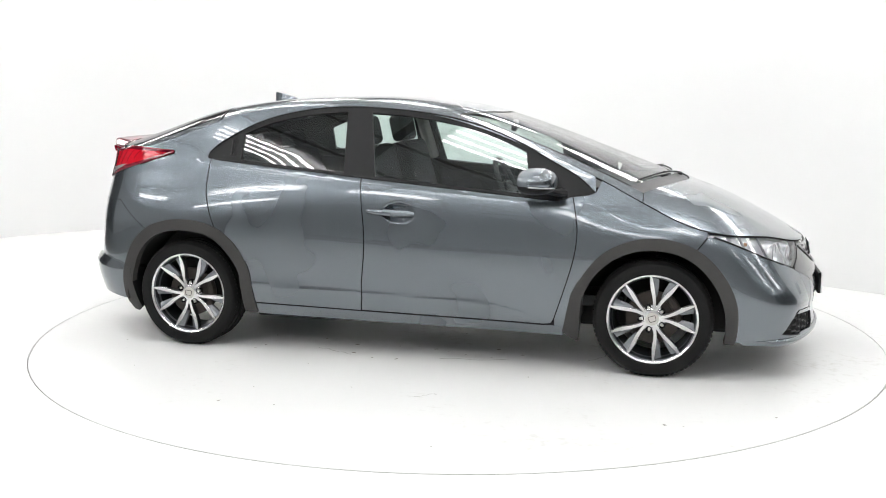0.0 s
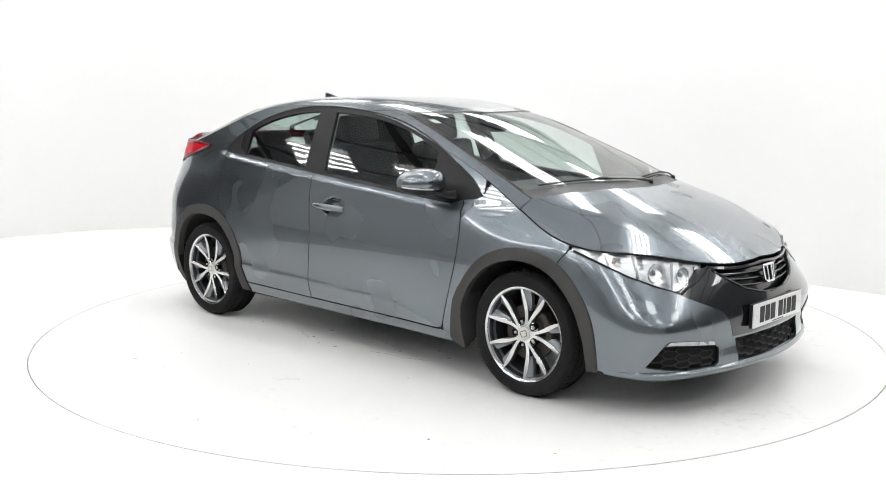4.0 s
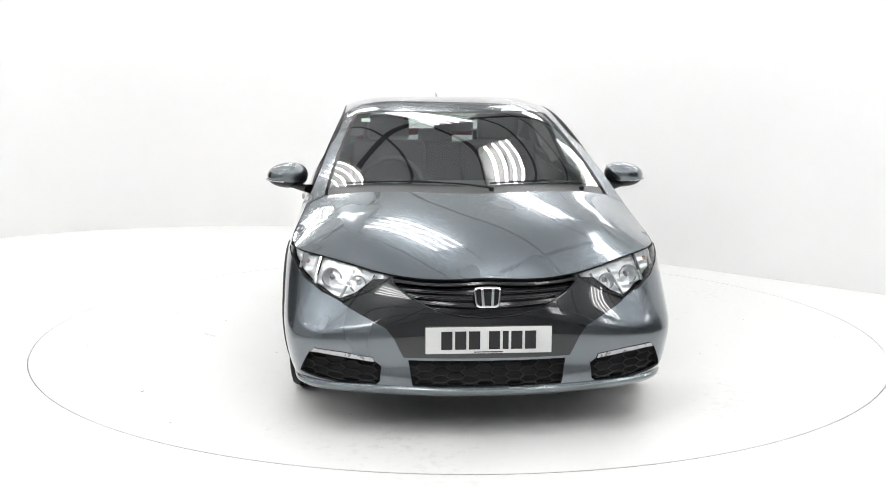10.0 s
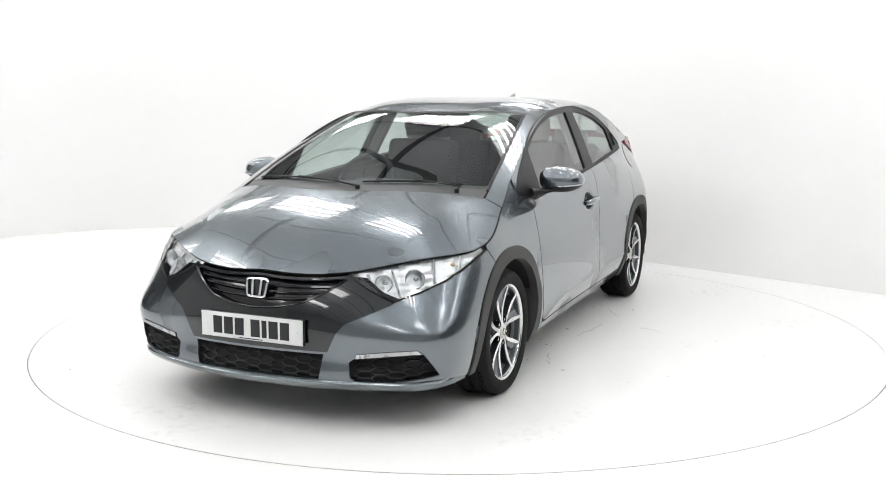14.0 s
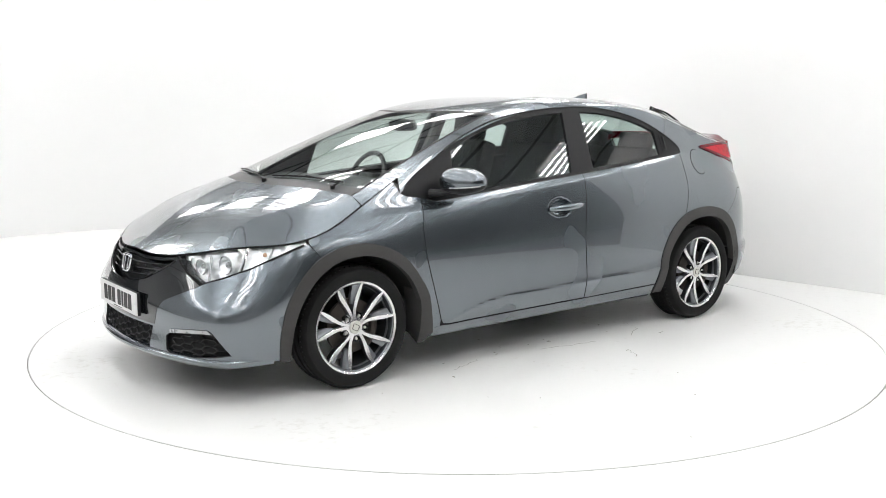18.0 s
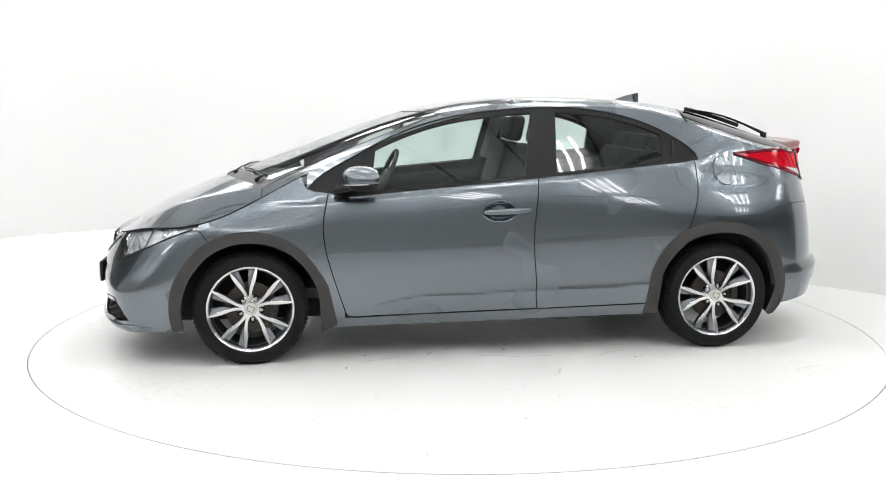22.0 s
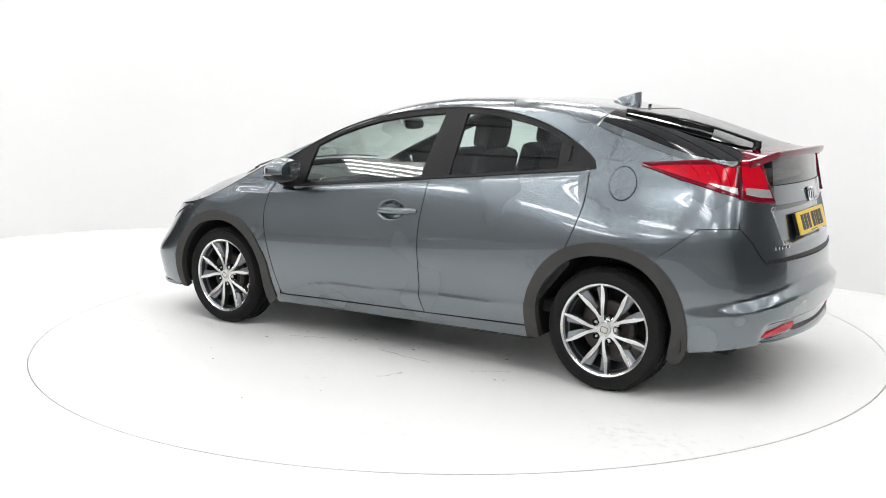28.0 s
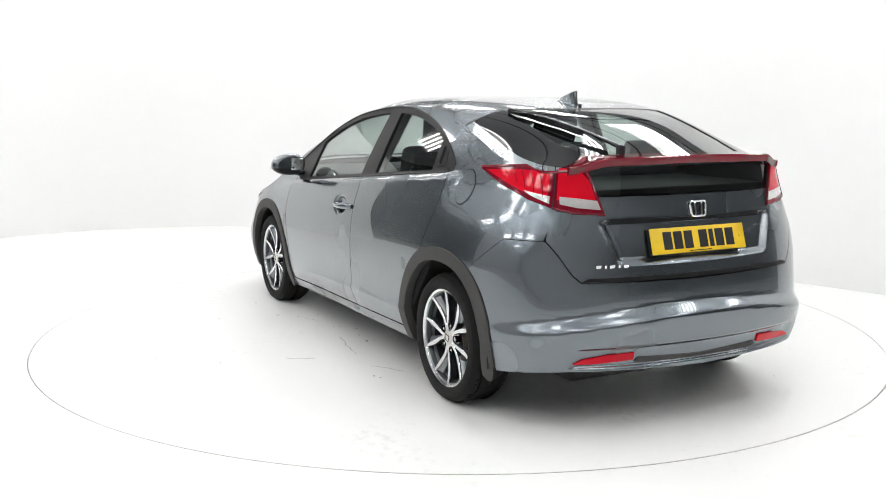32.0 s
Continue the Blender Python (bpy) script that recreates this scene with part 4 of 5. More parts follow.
# ---- floor pan and wheel wells ----
bm = bmesh.new()
boxed(bm, pose(0, 0, 0.25), 1.78, 1.60, 0.13, 0.02)
boxed(bm, pose(0, 0, 0.26), 3.6, 0.98, 0.18, 0.02)
boxed(bm, pose(-1.80, 0, 0.335), 0.34, 1.0, 0.10, 0.02)
boxed(bm, pose(1.86, 0, 0.28), 0.3, 0.95, 0.12, 0.02)
part("floor_pan", bm, UNDER, car, smooth=False)
for cx in (1.2975, -1.2975):
    for s in (-1, 1):
        bm = bmesh.new()
        n = 24
        rows = []
        for k in range(n + 1):
            a = math.pi * (1.08 * k / n - 0.04)
            rows.append([bm.verts.new((cx + 0.385 * math.cos(a), s * y, 0.295 + 0.385 * math.sin(a))) for y in (0.845, 0.50)])
        for A, B in zip(rows, rows[1:]):
            bm.faces.new((A[0], A[1], B[1], B[0]))
        c = bm.verts.new((cx, s * 0.50, 0.295))
        for A, B in zip(rows, rows[1:]):
            bm.faces.new((A[1], c, B[1]))
        part("wheel_well", bm, UNDER, car)


# ---- wheels ----
def wheel():
    root = new("wheel")
    bm = bmesh.new()
    prof = [(0.222, 0.085), (0.235, 0.099), (0.262, 0.106), (0.283, 0.100), (0.294, 0.086), (0.2985, 0.070)]
    prof += [(0.292, 0.052), (0.2925, 0.044), (0.300, 0.043), (0.300, 0.012), (0.293, 0.010), (0.293, 0.002), (0.300, 0.0)]
    prof += [(r, -h) for r, h in prof[::-1][1:]]
    revolve(bm, prof, 72)
    part("tyre", bm, RUBBER, root, "black rubber tyre")
    bm = bmesh.new()
    for k in range(72):
        a = 2 * math.pi * k / 72
        for s in (-1, 1):
            m = Matrix.Rotation(-a, 4, "Y") @ pose(0.2945, s * 0.074, 0, 0, 0, s * 32)
            boxed(bm, m, 0.006, 0.03, 0.017)
    tagged(part("tread_block", bm, RUBBER, root, smooth=False), kind="stuff")
    bm = bmesh.new()
    revolve(bm, [(0.196, -0.095), (0.200, 0.0), (0.206, 0.062), (0.2125, 0.078)], 72)
    part("barrel", bm, ALLOYD, root, "dark painted inner rim barrel")
    bm = bmesh.new()
    revolve(bm, [(0.2168, 0.082), (0.2185, 0.087), (0.2275, 0.0925), (0.2315, 0.092), (0.2315, 0.084), (0.222, 0.080)], 96)
    part("rim", bm, ALLOY, root, "bright machined alloy rim lip")
    bm = bmesh.new()
    revolve(bm, [(0.2205, 0.086), (0.2130, 0.079), (0.206, 0.060), (0.203, 0.040)], 72)
    part("rim_well", bm, ALLOYG, root, "grey painted inside of the rim")
    width = spline([0, 0.3, 0.6, 0.8, 1.0], [0.0095, 0.0086, 0.0112, 0.0096, 0.0048])
    for k in range(10):
        sgn = 1 if k % 2 else -1
        mid = radians(126 + 72 * (k // 2))

        def at(t, u, y):
            # u runs across the spoke, towards its partner when positive
            r = 0.030 + 0.193 * t
            a = mid + sgn * (radians(8.5 + 9.8 * t ** 0.8) - (u + 0.003 * math.sin(2 * math.pi * t)) / r)
            return (r * math.cos(a), y, r * math.sin(a))

        def lip(t):
            return 0.074 - 0.009 * math.sin(math.pi * t * 0.9) + 0.015 * t * t

        for face in (0, 1):
            bm = bmesh.new()
            rows = []
            for j in range(13):
                t = j / 12
                w = float(width(np.array(t))) * (1 if face == 0 else 0.92)
                y = lip(t) - (0.006 if face else 0)
                dep = 0.007 if face == 0 else 0.030
                rows.append([bm.verts.new(at(t, dx, y + dy)) for dx, dy in ((-w, -dep), (-w, -0.0015), (-w * 0.86, 0), (w * 0.86, 0), (w, -0.0015), (w, -dep))])
            for A, B in zip(rows, rows[1:]):
                for q in range(6):
                    bm.faces.new((A[q], A[(q + 1) % 6], B[(q + 1) % 6], B[q]))
            bm.faces.new(rows[0])
            bm.faces.new(rows[-1][::-1])
            part("spoke" if face == 0 else "spoke_side", bm, ALLOY if face == 0 else ALLOYD, root, "bright machined spoke" if face == 0 else "dark painted spoke flank", smooth=False)
        bm = bmesh.new()
        rows = []
        for j in range(9):
            t = 0.42 + 0.58 * j / 8
            w = float(width(np.array(t)))
            e = 0.004 + 0.031 * ((t - 0.42) / 0.58) ** 0.9
            y = lip(t) - 0.004
            rows.append([bm.verts.new(at(t, dx, y + dy)) for dx, dy in ((w * 0.8, -0.002), (w + e * 0.30, -0.010), (w + e, -0.016), (w + e * 0.96, -0.040))])
        for A, B in zip(rows, rows[1:]):
            for q in range(3):
                bm.faces.new((A[q], A[q + 1], B[q + 1], B[q]))
        part("spoke_pocket", bm, ALLOYG, root, "grey painted pocket beside the spoke", smooth=False)
    bm = bmesh.new()
    revolve(bm, [(0.074, 0.03), (0.070, 0.054), (0.062, 0.062), (0.050, 0.068), (0.040, 0.0725), (0.034, 0.0735), (0.033, 0.070), (0.0, 0.070)], 40)
    part("hub", bm, ALLOY, root, "machined wheel centre")
    bm = bmesh.new()
    revolve(bm, [(0.0325, 0.066), (0.0325, 0.0765), (0.030, 0.079), (0.0, 0.080)], 40)
    part("centre_cap", bm, ALLOYC, root, "silver wheel centre cap")
    bm = bmesh.new()
    ring = rounded([(-0.016, -0.014), (0.016, -0.014), (0.019, 0.014), (-0.019, 0.014)], 0.006, 4)
    sweep(bm, [(x, 0.0805, z) for x, z in ring], 0.0016, 6, closed=True)
    part("cap_emblem", bm, STEEL, root, "plain frame on the cap")
    for k in range(5):
        a = radians(90 + 72 * k)
        c, s = 0.060 * math.cos(a), 0.060 * math.sin(a)
        bm = bmesh.new()
        revolve(bm, [(0.0165, 0.045), (0.0165, 0.0735), (0.0150, 0.0745), (0.0138, 0.0735), (0.0135, 0.056), (0.0, 0.055)], 24)
        bmesh.ops.transform(bm, matrix=pose(c, 0, s), verts=bm.verts)
        cup = part("nut_recess", bm, BLACK, root, "dark recess round a wheel nut")
        bm = bmesh.new()
        rod(bm, (c, 0.050, s), (c, 0.071, s), 0.0074, 6, 0.0062)
        part("wheel_nut", bm, ALLOYC, cup, "grey steel wheel nut")
    bm = bmesh.new()
    revolve(bm, [(0.062, 0.02), (0.066, 0.034), (0.136, 0.034), (0.137, 0.014), (0.066, 0.012)], 48)
    part("brake_disc", bm, STEEL, root, "worn steel brake disc")
    bm = bmesh.new()
    revolve(bm, [(0.03, 0.04), (0.060, 0.038), (0.066, 0.02)], 32)
    part("disc_bell", bm, RUST, root, "rust-brown disc bell")
    bm = bmesh.new()
    sweep(bm, [(-0.125 * math.cos(radians(a)), 0.030, 0.125 * math.sin(radians(a))) for a in range(-34, 35, 6)], 0.03, 8, flat=0.8)
    part("brake_caliper", bm, STEEL, root, "dull metal brake caliper", smooth=False)
    return root


WHEEL = wheel()
WHEEL.parent = car
WHEEL.matrix_basis = pose(1.2975, 0.758, 0.30, 0, -27, 0)
for cx, s, turn in ((-1.2975, 1, -14), (1.2975, -1, 21), (-1.2975, -1, -5)):
    w = copy_thing(WHEEL, pose(cx, s * 0.758, 0.30, 0, turn, 0 if s > 0 else 180))
    w.parent = car
for s in (1, -1):
    # flap's outer cheek behind each arch
    both_poly = Q((0.845, 0.215), (0.862, 0.30), (0.888, 0.42), (0.925, 0.49), (0.948, 0.44), (0.935, 0.33), (0.925, 0.165), (0.895, 0.172))
    panel("mud_flap", both_poly, skin, ARCH, car, "grey plastic mud flap", lift=0.008, thick=0.15, flip=s < 0, inner=ARCH)
    both_poly = Q((-1.655, 0.43), (-1.690, 0.44), (-1.725, 0.30), (-1.725, 0.235), (-1.70, 0.185), (-1.665, 0.178), (-1.63, 0.20), (-1.645, 0.32))
    panel("mud_flap", both_poly, skin, ARCH, car, "grey plastic mud flap", lift=0.008, thick=0.15, flip=s < 0, inner=TRIM)


# ---- mirrors, handles, caps ----
def superball(bm, c, r, p, nu=28, nv=18, flat=None):
    """A boxy ellipsoid; flat cuts it off behind that share of its length."""
    f = lambda v, e: math.copysign(abs(v) ** e, v)
    rows = []
    for i in range(nv + 1):
        v = -math.pi / 2 + math.pi * i / nv
        row = []
        for j in range(nu):
            u = 2 * math.pi * j / nu
            x, y, z = f(math.cos(v), p) * f(math.cos(u), p), f(math.cos(v), p) * f(math.sin(u), p), f(math.sin(v), p)
            if flat is not None:
                x = max(x, flat)
            row.append(bm.verts.new((c[0] + r[0] * x, c[1] + r[1] * y, c[2] + r[2] * z)))
        rows.append(row)
    for A, B in zip(rows, rows[1:]):
        for j in range(nu):
            bm.faces.new((A[j], A[(j + 1) % nu], B[(j + 1) % nu], B[j]))
    bmesh.ops.remove_doubles(bm, verts=bm.verts, dist=1e-5)


for s in (1, -1):
    bm = bmesh.new()
    superball(bm, (0.0, 0.0, 0.0), (0.105, 0.110, 0.068), 0.85, flat=-0.62)
    for v in bm.verts:
        k = (v.co.y + 0.108) / 0.216
        v.co.z *= 1.05 - 0.22 * k * k
        v.co.x -= 0.035 * k
        v.co.z -= 0.008 * k
    bmesh.ops.transform(bm, matrix=pose(0.722, 0.925, 0.992), verts=bm.verts)
    if s < 0:
        for v in bm.verts:
            v.co.y *= -1
    low = bm.copy()
    cutp, cutn = (0.722, s * 0.925, 0.963), (0.06, -s * 0.04, 1.0)
    bmesh.ops.bisect_plane(bm, geom=bm.verts[:] + bm.edges[:] + bm.faces[:], plane_co=cutp, plane_no=cutn, clear_inner=True)
    bmesh.ops.bisect_plane(low, geom=low.verts[:] + low.edges[:] + low.faces[:], plane_co=cutp, plane_no=cutn, clear_outer=True)
    for v in low.verts:
        v.co = Vector((0.722, s * 0.925, 0.99)) + (v.co - Vector((0.722, s * 0.925, 0.99))) * 0.985
    m = part("door_mirror", bm, PAINT, car, "body-coloured door mirror housing")
    part("mirror_underside", low, TRIM, m, "black underside of the mirror")
    bm = bmesh.new()
    pts = [(0.722 - 0.105 * 0 + 0.104 * math.cos(a) * 0.97 - 0.02, s * (0.925 + 0.112 * math.sin(a)), 0.9635 + 0.0045 * math.sin(a) - 0.005 * math.cos(a)) for a in np.linspace(0.1, 1.75, 12)]
    sweep(bm, pts, 0.0035, 6)
    part("mirror_indicator", bm, LAMPGREY, m, "slim clear indicator strip")
    bm = bmesh.new()
    boxed(bm, pose(0.648, s * 0.918, 0.994, 0, 0, s * -8), 0.012, 0.150, 0.085, 0.004)
    part("mirror_rim", bm, TRIM, m)
    bm = bmesh.new()
    boxed(bm, pose(0.641, s * 0.918, 0.995, 0, 0, s * -8), 0.004, 0.138, 0.075, 0.0015)
    part("mirror_glass", bm, MIRROR, m, "mirror glass")
    bm = bmesh.new()
    sweep(bm, [(0.82, s * 0.800, 0.925), (0.795, s * 0.835, 0.928), (0.765, s * 0.88, 0.938), (0.74, s * 0.925, 0.944), (0.72, s * 0.98, 0.948)], [0.045, 0.036, 0.032, 0.030, 0.018], 12, flat=0.5)
    part("mirror_arm", bm, TRIM, m, "black mirror arm")
    # handle
    bm = bmesh.new()
    line, rad = [], []
    for t in np.linspace(0, 1, 17):
        x = -0.205 + 0.255 * t
        z = 0.807 - 0.010 * t
        y = float(side_y(np.array(0.25), np.array(z))) + 0.002 + 0.020 * math.sin(math.pi * min(1, max(0, t))) ** 0.6
        line.append((x, s * y, z))
        rad.append(0.0185 * (0.62 + 0.38 * math.sin(math.pi * t) ** 0.5))
    sweep(bm, line, rad, 12)
    part("door_handle", bm, PAINT, FDOOR[0 if s > 0 else 1], "body-coloured pull handle")
    bm = bmesh.new()
    sweep(bm, [(p[0], p[1] + s * 0.010, p[2] - 0.0055) for p in line[2:-2]], 0.0028, 6)
    part("handle_strip", bm, CHROME, FDOOR[0 if s > 0 else 1], "thin bright strip on the handle")
    if s < 0:
        bm = bmesh.new()
        rod(bm, (-0.178, s * 0.855, 0.806), (-0.178, s * 0.872, 0.806), 0.008, 14)
        part("key_lock", bm, CHROME, FDOOR[1], "round door lock")
    # hidden rear handle in the window frame corner
    hole = Q((-1.02, 1.075), (-1.02, 1.185), (-1.085, 1.148), (-1.10, 1.082))
    panel("rear_handle_recess", hole, skin, TRIM, RDOOR[0 if s > 0 else 1], "black recessed rear door handle", lift=0.0008, thick=0.004, flip=s < 0)
    bm = bmesh.new()
    P0 = skin(np.array([-1.045]), np.array([1.09]))[0]
    P1 = skin(np.array([-1.045]), np.array([1.17]))[0]
    rod(bm, (P0[0], s * (P0[1] + 0.004), P0[2]), (P1[0], s * (P1[1] + 0.004), P1[2]), 0.008, 8)
    part("rear_door_handle", bm, TRIM, RDOOR[0 if s > 0 else 1], "black upright rear door handle")
    # divider bar and belt seal
    seal = Q(*[(x, float(belt(x)) + 0.013) for x in np.linspace(0.66, -1.15, 30)]) + Q(*[(x, float(belt(x)) - 0.001) for x in np.linspace(-1.15, 0.74, 30)])
    panel("belt_seal", seal, skin, TRIM, car, "black rubber belt seal", lift=0.004, thick=0.01, flip=s < 0, inner=TRIM)
    bm = bmesh.new()
    sweep(bm, [tuple(skin(np.array([s_of(x, 0.8)]), np.array([z]))[0] * (1, s, 1)) for x, z in WIN_TOP[1:-3]], 0.0045, 6)
    part("drip_strip", bm, TRIM, car, "black strip along the roof rail")

circle = [(s_of(-1.342, 0.77) + 0.083 * math.cos(a), 1.005 + 0.076 * math.sin(a)) for a in np.linspace(0, 2 * math.pi, 40, endpoint=False)]
circle2 = [(s_of(-1.342, 0.77) + 0.087 * math.cos(a), 1.005 + 0.080 * math.sin(a)) for a in np.linspace(0, 2 * math.pi, 40, endpoint=False)]
flap = panel("fuel_flap", circle, skin, PAINT, car, "round body-coloured fuel flap", lift=0.0025, thick=0.0015)
panel("flap_gap", circle2, skin, GAPM, flap, lift=0.0006, thick=0.001)

bm = bmesh.new()
rows = []
for t in np.linspace(0, 1, 12):
    x = -0.935 - 0.165 * t
    hgt = 0.072 * t ** 0.75 + 0.003
    wid = 0.030 * (1 - 0.25 * t) * math.sin(math.pi * min(1, 0.12 + t)) ** 0.3 if t < 1 else 0.012
    zb = float(top_z(np.array(x), np.array(0.0))) - 0.004
    rows.append([bm.verts.new((x, y, zb + z)) for k, (y, z) in enumerate(((-wid, 0), (-wid * 0.5, hgt * 0.45), (-0.004, hgt), (0.004, hgt), (wid * 0.5, hgt * 0.45), (wid, 0)))])
for A, B in zip(rows, rows[1:]):
    for q in range(5):
        bm.faces.new((A[q], A[q + 1], B[q + 1], B[q]))
    bm.faces.new((A[5], A[0], B[0], B[5]))
bm.faces.new(rows[0])
bm.faces.new(rows[-1][::-1])
part("roof_aerial", bm, PAINT, car, "grey shark-fin roof aerial")

# ---- grilles and plates ----
def lattice(name, poly, lift, parent, cw=0.060, ch=0.030, r=0.0042, flip=False, label=""):
    """Flattened honeycomb bars over a plan polygon of the skin."""
    P = np.array(poly)
    lo, hi = P.min(0), P.max(0)
    bm = bmesh.new()
    k = 0
    z = lo[1] - ch
    segs = set()
    while z < hi[1] + ch:
        s = lo[0] - cw + (k % 2) * cw * 0.75
        while s < hi[0] + cw:
            c = [(s + cw / 2 * a, z + ch / 2 * b) for a, b in ((1, 0), (0.5, 1), (-0.5, 1), (-1, 0), (-0.5, -1), (0.5, -1))]
            for a, b in zip(c, c[1:] + c[:1]):
                key = tuple(sorted(((round(a[0], 4), round(a[1], 4)), (round(b[0], 4), round(b[1], 4)))))
                segs.add(key)
            s += cw * 1.5
        z += ch / 2
        k += 1
    ks = [g for g, o in zip(sorted(segs), inside(np.array([((a[0] + b[0]) / 2) for a, b in sorted(segs)]), np.array([((a[1] + b[1]) / 2) for a, b in sorted(segs)]), poly)) if o]
    for a, b in ks:
        W, N = with_normals(skin, np.array([a[0], b[0]]), np.array([a[1], b[1]]))
        W = W + N * lift
        if flip:
            W = W * (1, -1, 1)
        rod(bm, W[0], W[1], r, 4)
    return part(name, bm, TRIM, parent, label, smooth=False)


lgp2 = mirrored(E((2.13, 0.345, 0.335), (2.13, 0.318, 0.216)))
lattice("grille_mesh", lgp2, -0.018, car, 0.088, 0.034, 0.0046, label="black honeycomb of the lower grille")
for f in (False, True):
    lattice("grille_mesh", fogh, -0.018, car, 0.088, 0.034, 0.0046, flip=f, label="black honeycomb of the corner grille")
    drl = E((2.06, 0.455, 0.318), (2.05, 0.60, 0.334), (2.015, 0.70, 0.345), (1.99, 0.735, 0.345), (2.01, 0.72, 0.362), (2.045, 0.60, 0.353), (2.05, 0.455, 0.336))
    panel("lamp_strip", drl, skin, LAMPGREY, car, "slim silver strip over the corner grille", lift=0.004, thick=0.02, step=0.02, flip=f)
    # headlight insides
    for yy, zz, rr in ((0.655, 0.638, 0.042), (0.54, 0.622, 0.036)):
        s0 = s_of(1.90 if yy > 0.6 else 1.97, yy)
        W = skin(np.array([s0]), np.array([zz]))[0]
        bm = bmesh.new()
        m = Matrix.Translation((W[0] - 0.045, (W[1] - 0.01) * (-1 if f else 1), W[2])) @ pose(0, 0, 0, 0, 0, -90 + (-14 if f else 14))
        revolve(bm, [(rr, 0.028), (rr * 0.95, 0.03), (rr * 0.7, 0.008), (rr * 0.3, -0.004), (0.0, -0.006)], 24)
        bmesh.ops.transform(bm, matrix=m, verts=bm.verts)
        b = part("lamp_reflector", bm, REFLECTOR, car, "round chrome headlight reflector")
        bm = bmesh.new()
        sweep(bm, [tuple(m @ Vector((rr * math.cos(q), 0.030, rr * math.sin(q)))) for q in np.linspace(0, 2 * math.pi, 24, endpoint=False)], 0.0035, 6, closed=True)
        part("lamp_ring", bm, LAMPGREY, b, "grey ring round the reflector")
        bm = bmesh.new()
        bmesh.ops.create_uvsphere(bm, u_segments=14, v_segments=8, radius=0.014, matrix=m @ pose(0, 0.012, 0))
        part("bulb_cap", bm, LAMPGREY, b, "grey bulb shield")
    # stepped dividers between the lamp chambers
    for k, (xa, ya, za, xb, yb, zb) in enumerate(((1.945, 0.60, 0.560, 1.93, 0.56, 0.672), (1.84, 0.70, 0.605, 1.80, 0.69, 0.716), (1.74, 0.775, 0.66, 1.70, 0.76, 0.735), (1.99, 0.50, 0.585, 1.985, 0.47, 0.655))):
        bm = bmesh.new()
        pts = []
        for t in np.linspace(0, 1, 7):
            W = skin(np.array([s_of(xa + (xb - xa) * t, ya + (yb - ya) * t)]), np.array([za + (zb - za) * t]))[0]
            pts.append((W[0] - 0.022, (W[1] - 0.006) * (-1 if f else 1), W[2]))
        sweep(bm, pts, 0.0085 if k % 2 else 0.006, 6)
        part("lamp_divider", bm, CHROME if k % 2 else LAMPGREY, car, "silver divider in the headlight")
    W = skin(np.array([s_of(1.75, 0.76)]), np.array([0.685]))[0]
    bm = bmesh.new()
    bmesh.ops.create_uvsphere(bm, u_segments=12, v_segments=8, radius=0.011, matrix=Matrix.Translation((W[0] - 0.03, (W[1] - 0.02) * (-1 if f else 1), W[2])))
    part("indicator_bulb", bm, AMBER, car, "amber indicator bulb")
    bm = bmesh.new()
    pts = []
    for s, z in hl_bot + hl_in:
        W = skin(np.array([s]), np.array([z]))[0]
        pts.append((W[0] - 0.004, W[1] * (-1 if f else 1), W[2] + 0.002))
    sweep(bm, pts, 0.006, 6)
    part("headlight_seal", bm, GAPM, car, "black edge round the headlight")


def plate(base, m, label):
    root = new("number_plate")
    root.parent = car
    root.matrix_basis = m
    root["label"] = label
    bm = bmesh.new()
    boxed(bm, pose(0, 0, 0), 0.520, 0.006, 0.111, 0.0025)
    part("plate_board", bm, base, root)
    bm = bmesh.new()
    boxed(bm, pose(0, 0.011, 0), 0.524, 0.016, 0.112, 0.003)
    part("plate_holder", bm, TRIM, root)
    x = -0.196
    for k in range(7):
        w = 0.024 if k == 4 else 0.046
        bm = bmesh.new()
        boxed(bm, pose(x + w / 2, -0.0035, 0.0), w, 0.0015, 0.076)
        part("plate_bar", bm, PLATEK, root, smooth=False)
        x += w + (0.036 if k == 2 else 0.011)
    bm = bmesh.new()
    boxed(bm, pose(0.0, -0.0035, -0.049), 0.12, 0.001, 0.004)
    part("maker_line", bm, PLATEK, root, smooth=False)
    for s in (-1, 1):
        bm = bmesh.new()
        rod(bm, (s * 0.232, -0.002, 0), (s * 0.232, -0.006, 0), 0.0065, 14)
        part("plate_screw", bm, base, root)
    return root


plate(PLATEW, pose(2.163, 0, 0.4225, 0, 0, 90), "white number plate with dark bars")
plate(PLATEY, pose(-2.030, 0, 0.807, -17, 0, -90), "yellow number plate with dark bars")


def emblem(m, k=1.0):
    root = new("emblem")
    root.parent = car
    root.matrix_basis = m
    root["label"] = "chrome emblem frame with plain upright bars"
    bm = bmesh.new()
    ring = rounded([(-0.040 * k, -0.034 * k), (0.040 * k, -0.034 * k), (0.048 * k, 0.036 * k), (-0.048 * k, 0.036 * k)], 0.016 * k, 6)
    sweep(bm, [(x, 0, z) for x, z in ring], 0.0052 * k, 8, closed=True)
    part("emblem_frame", bm, CHROME, root)
    for s in (-1, 1):
        bm = bmesh.new()
        boxed(bm, pose(s * 0.0185 * k, -0.001, 0.0, 0, s * 3, 0), 0.0105 * k, 0.008, 0.064 * k, 0.002)
        part("emblem_bar", bm, CHROME, root)
    bm = bmesh.new()
    boxed(bm, pose(0, 0.006, 0), 0.088 * k, 0.004, 0.066 * k, 0.001)
    part("emblem_back", bm, BLACK, root)
    return root


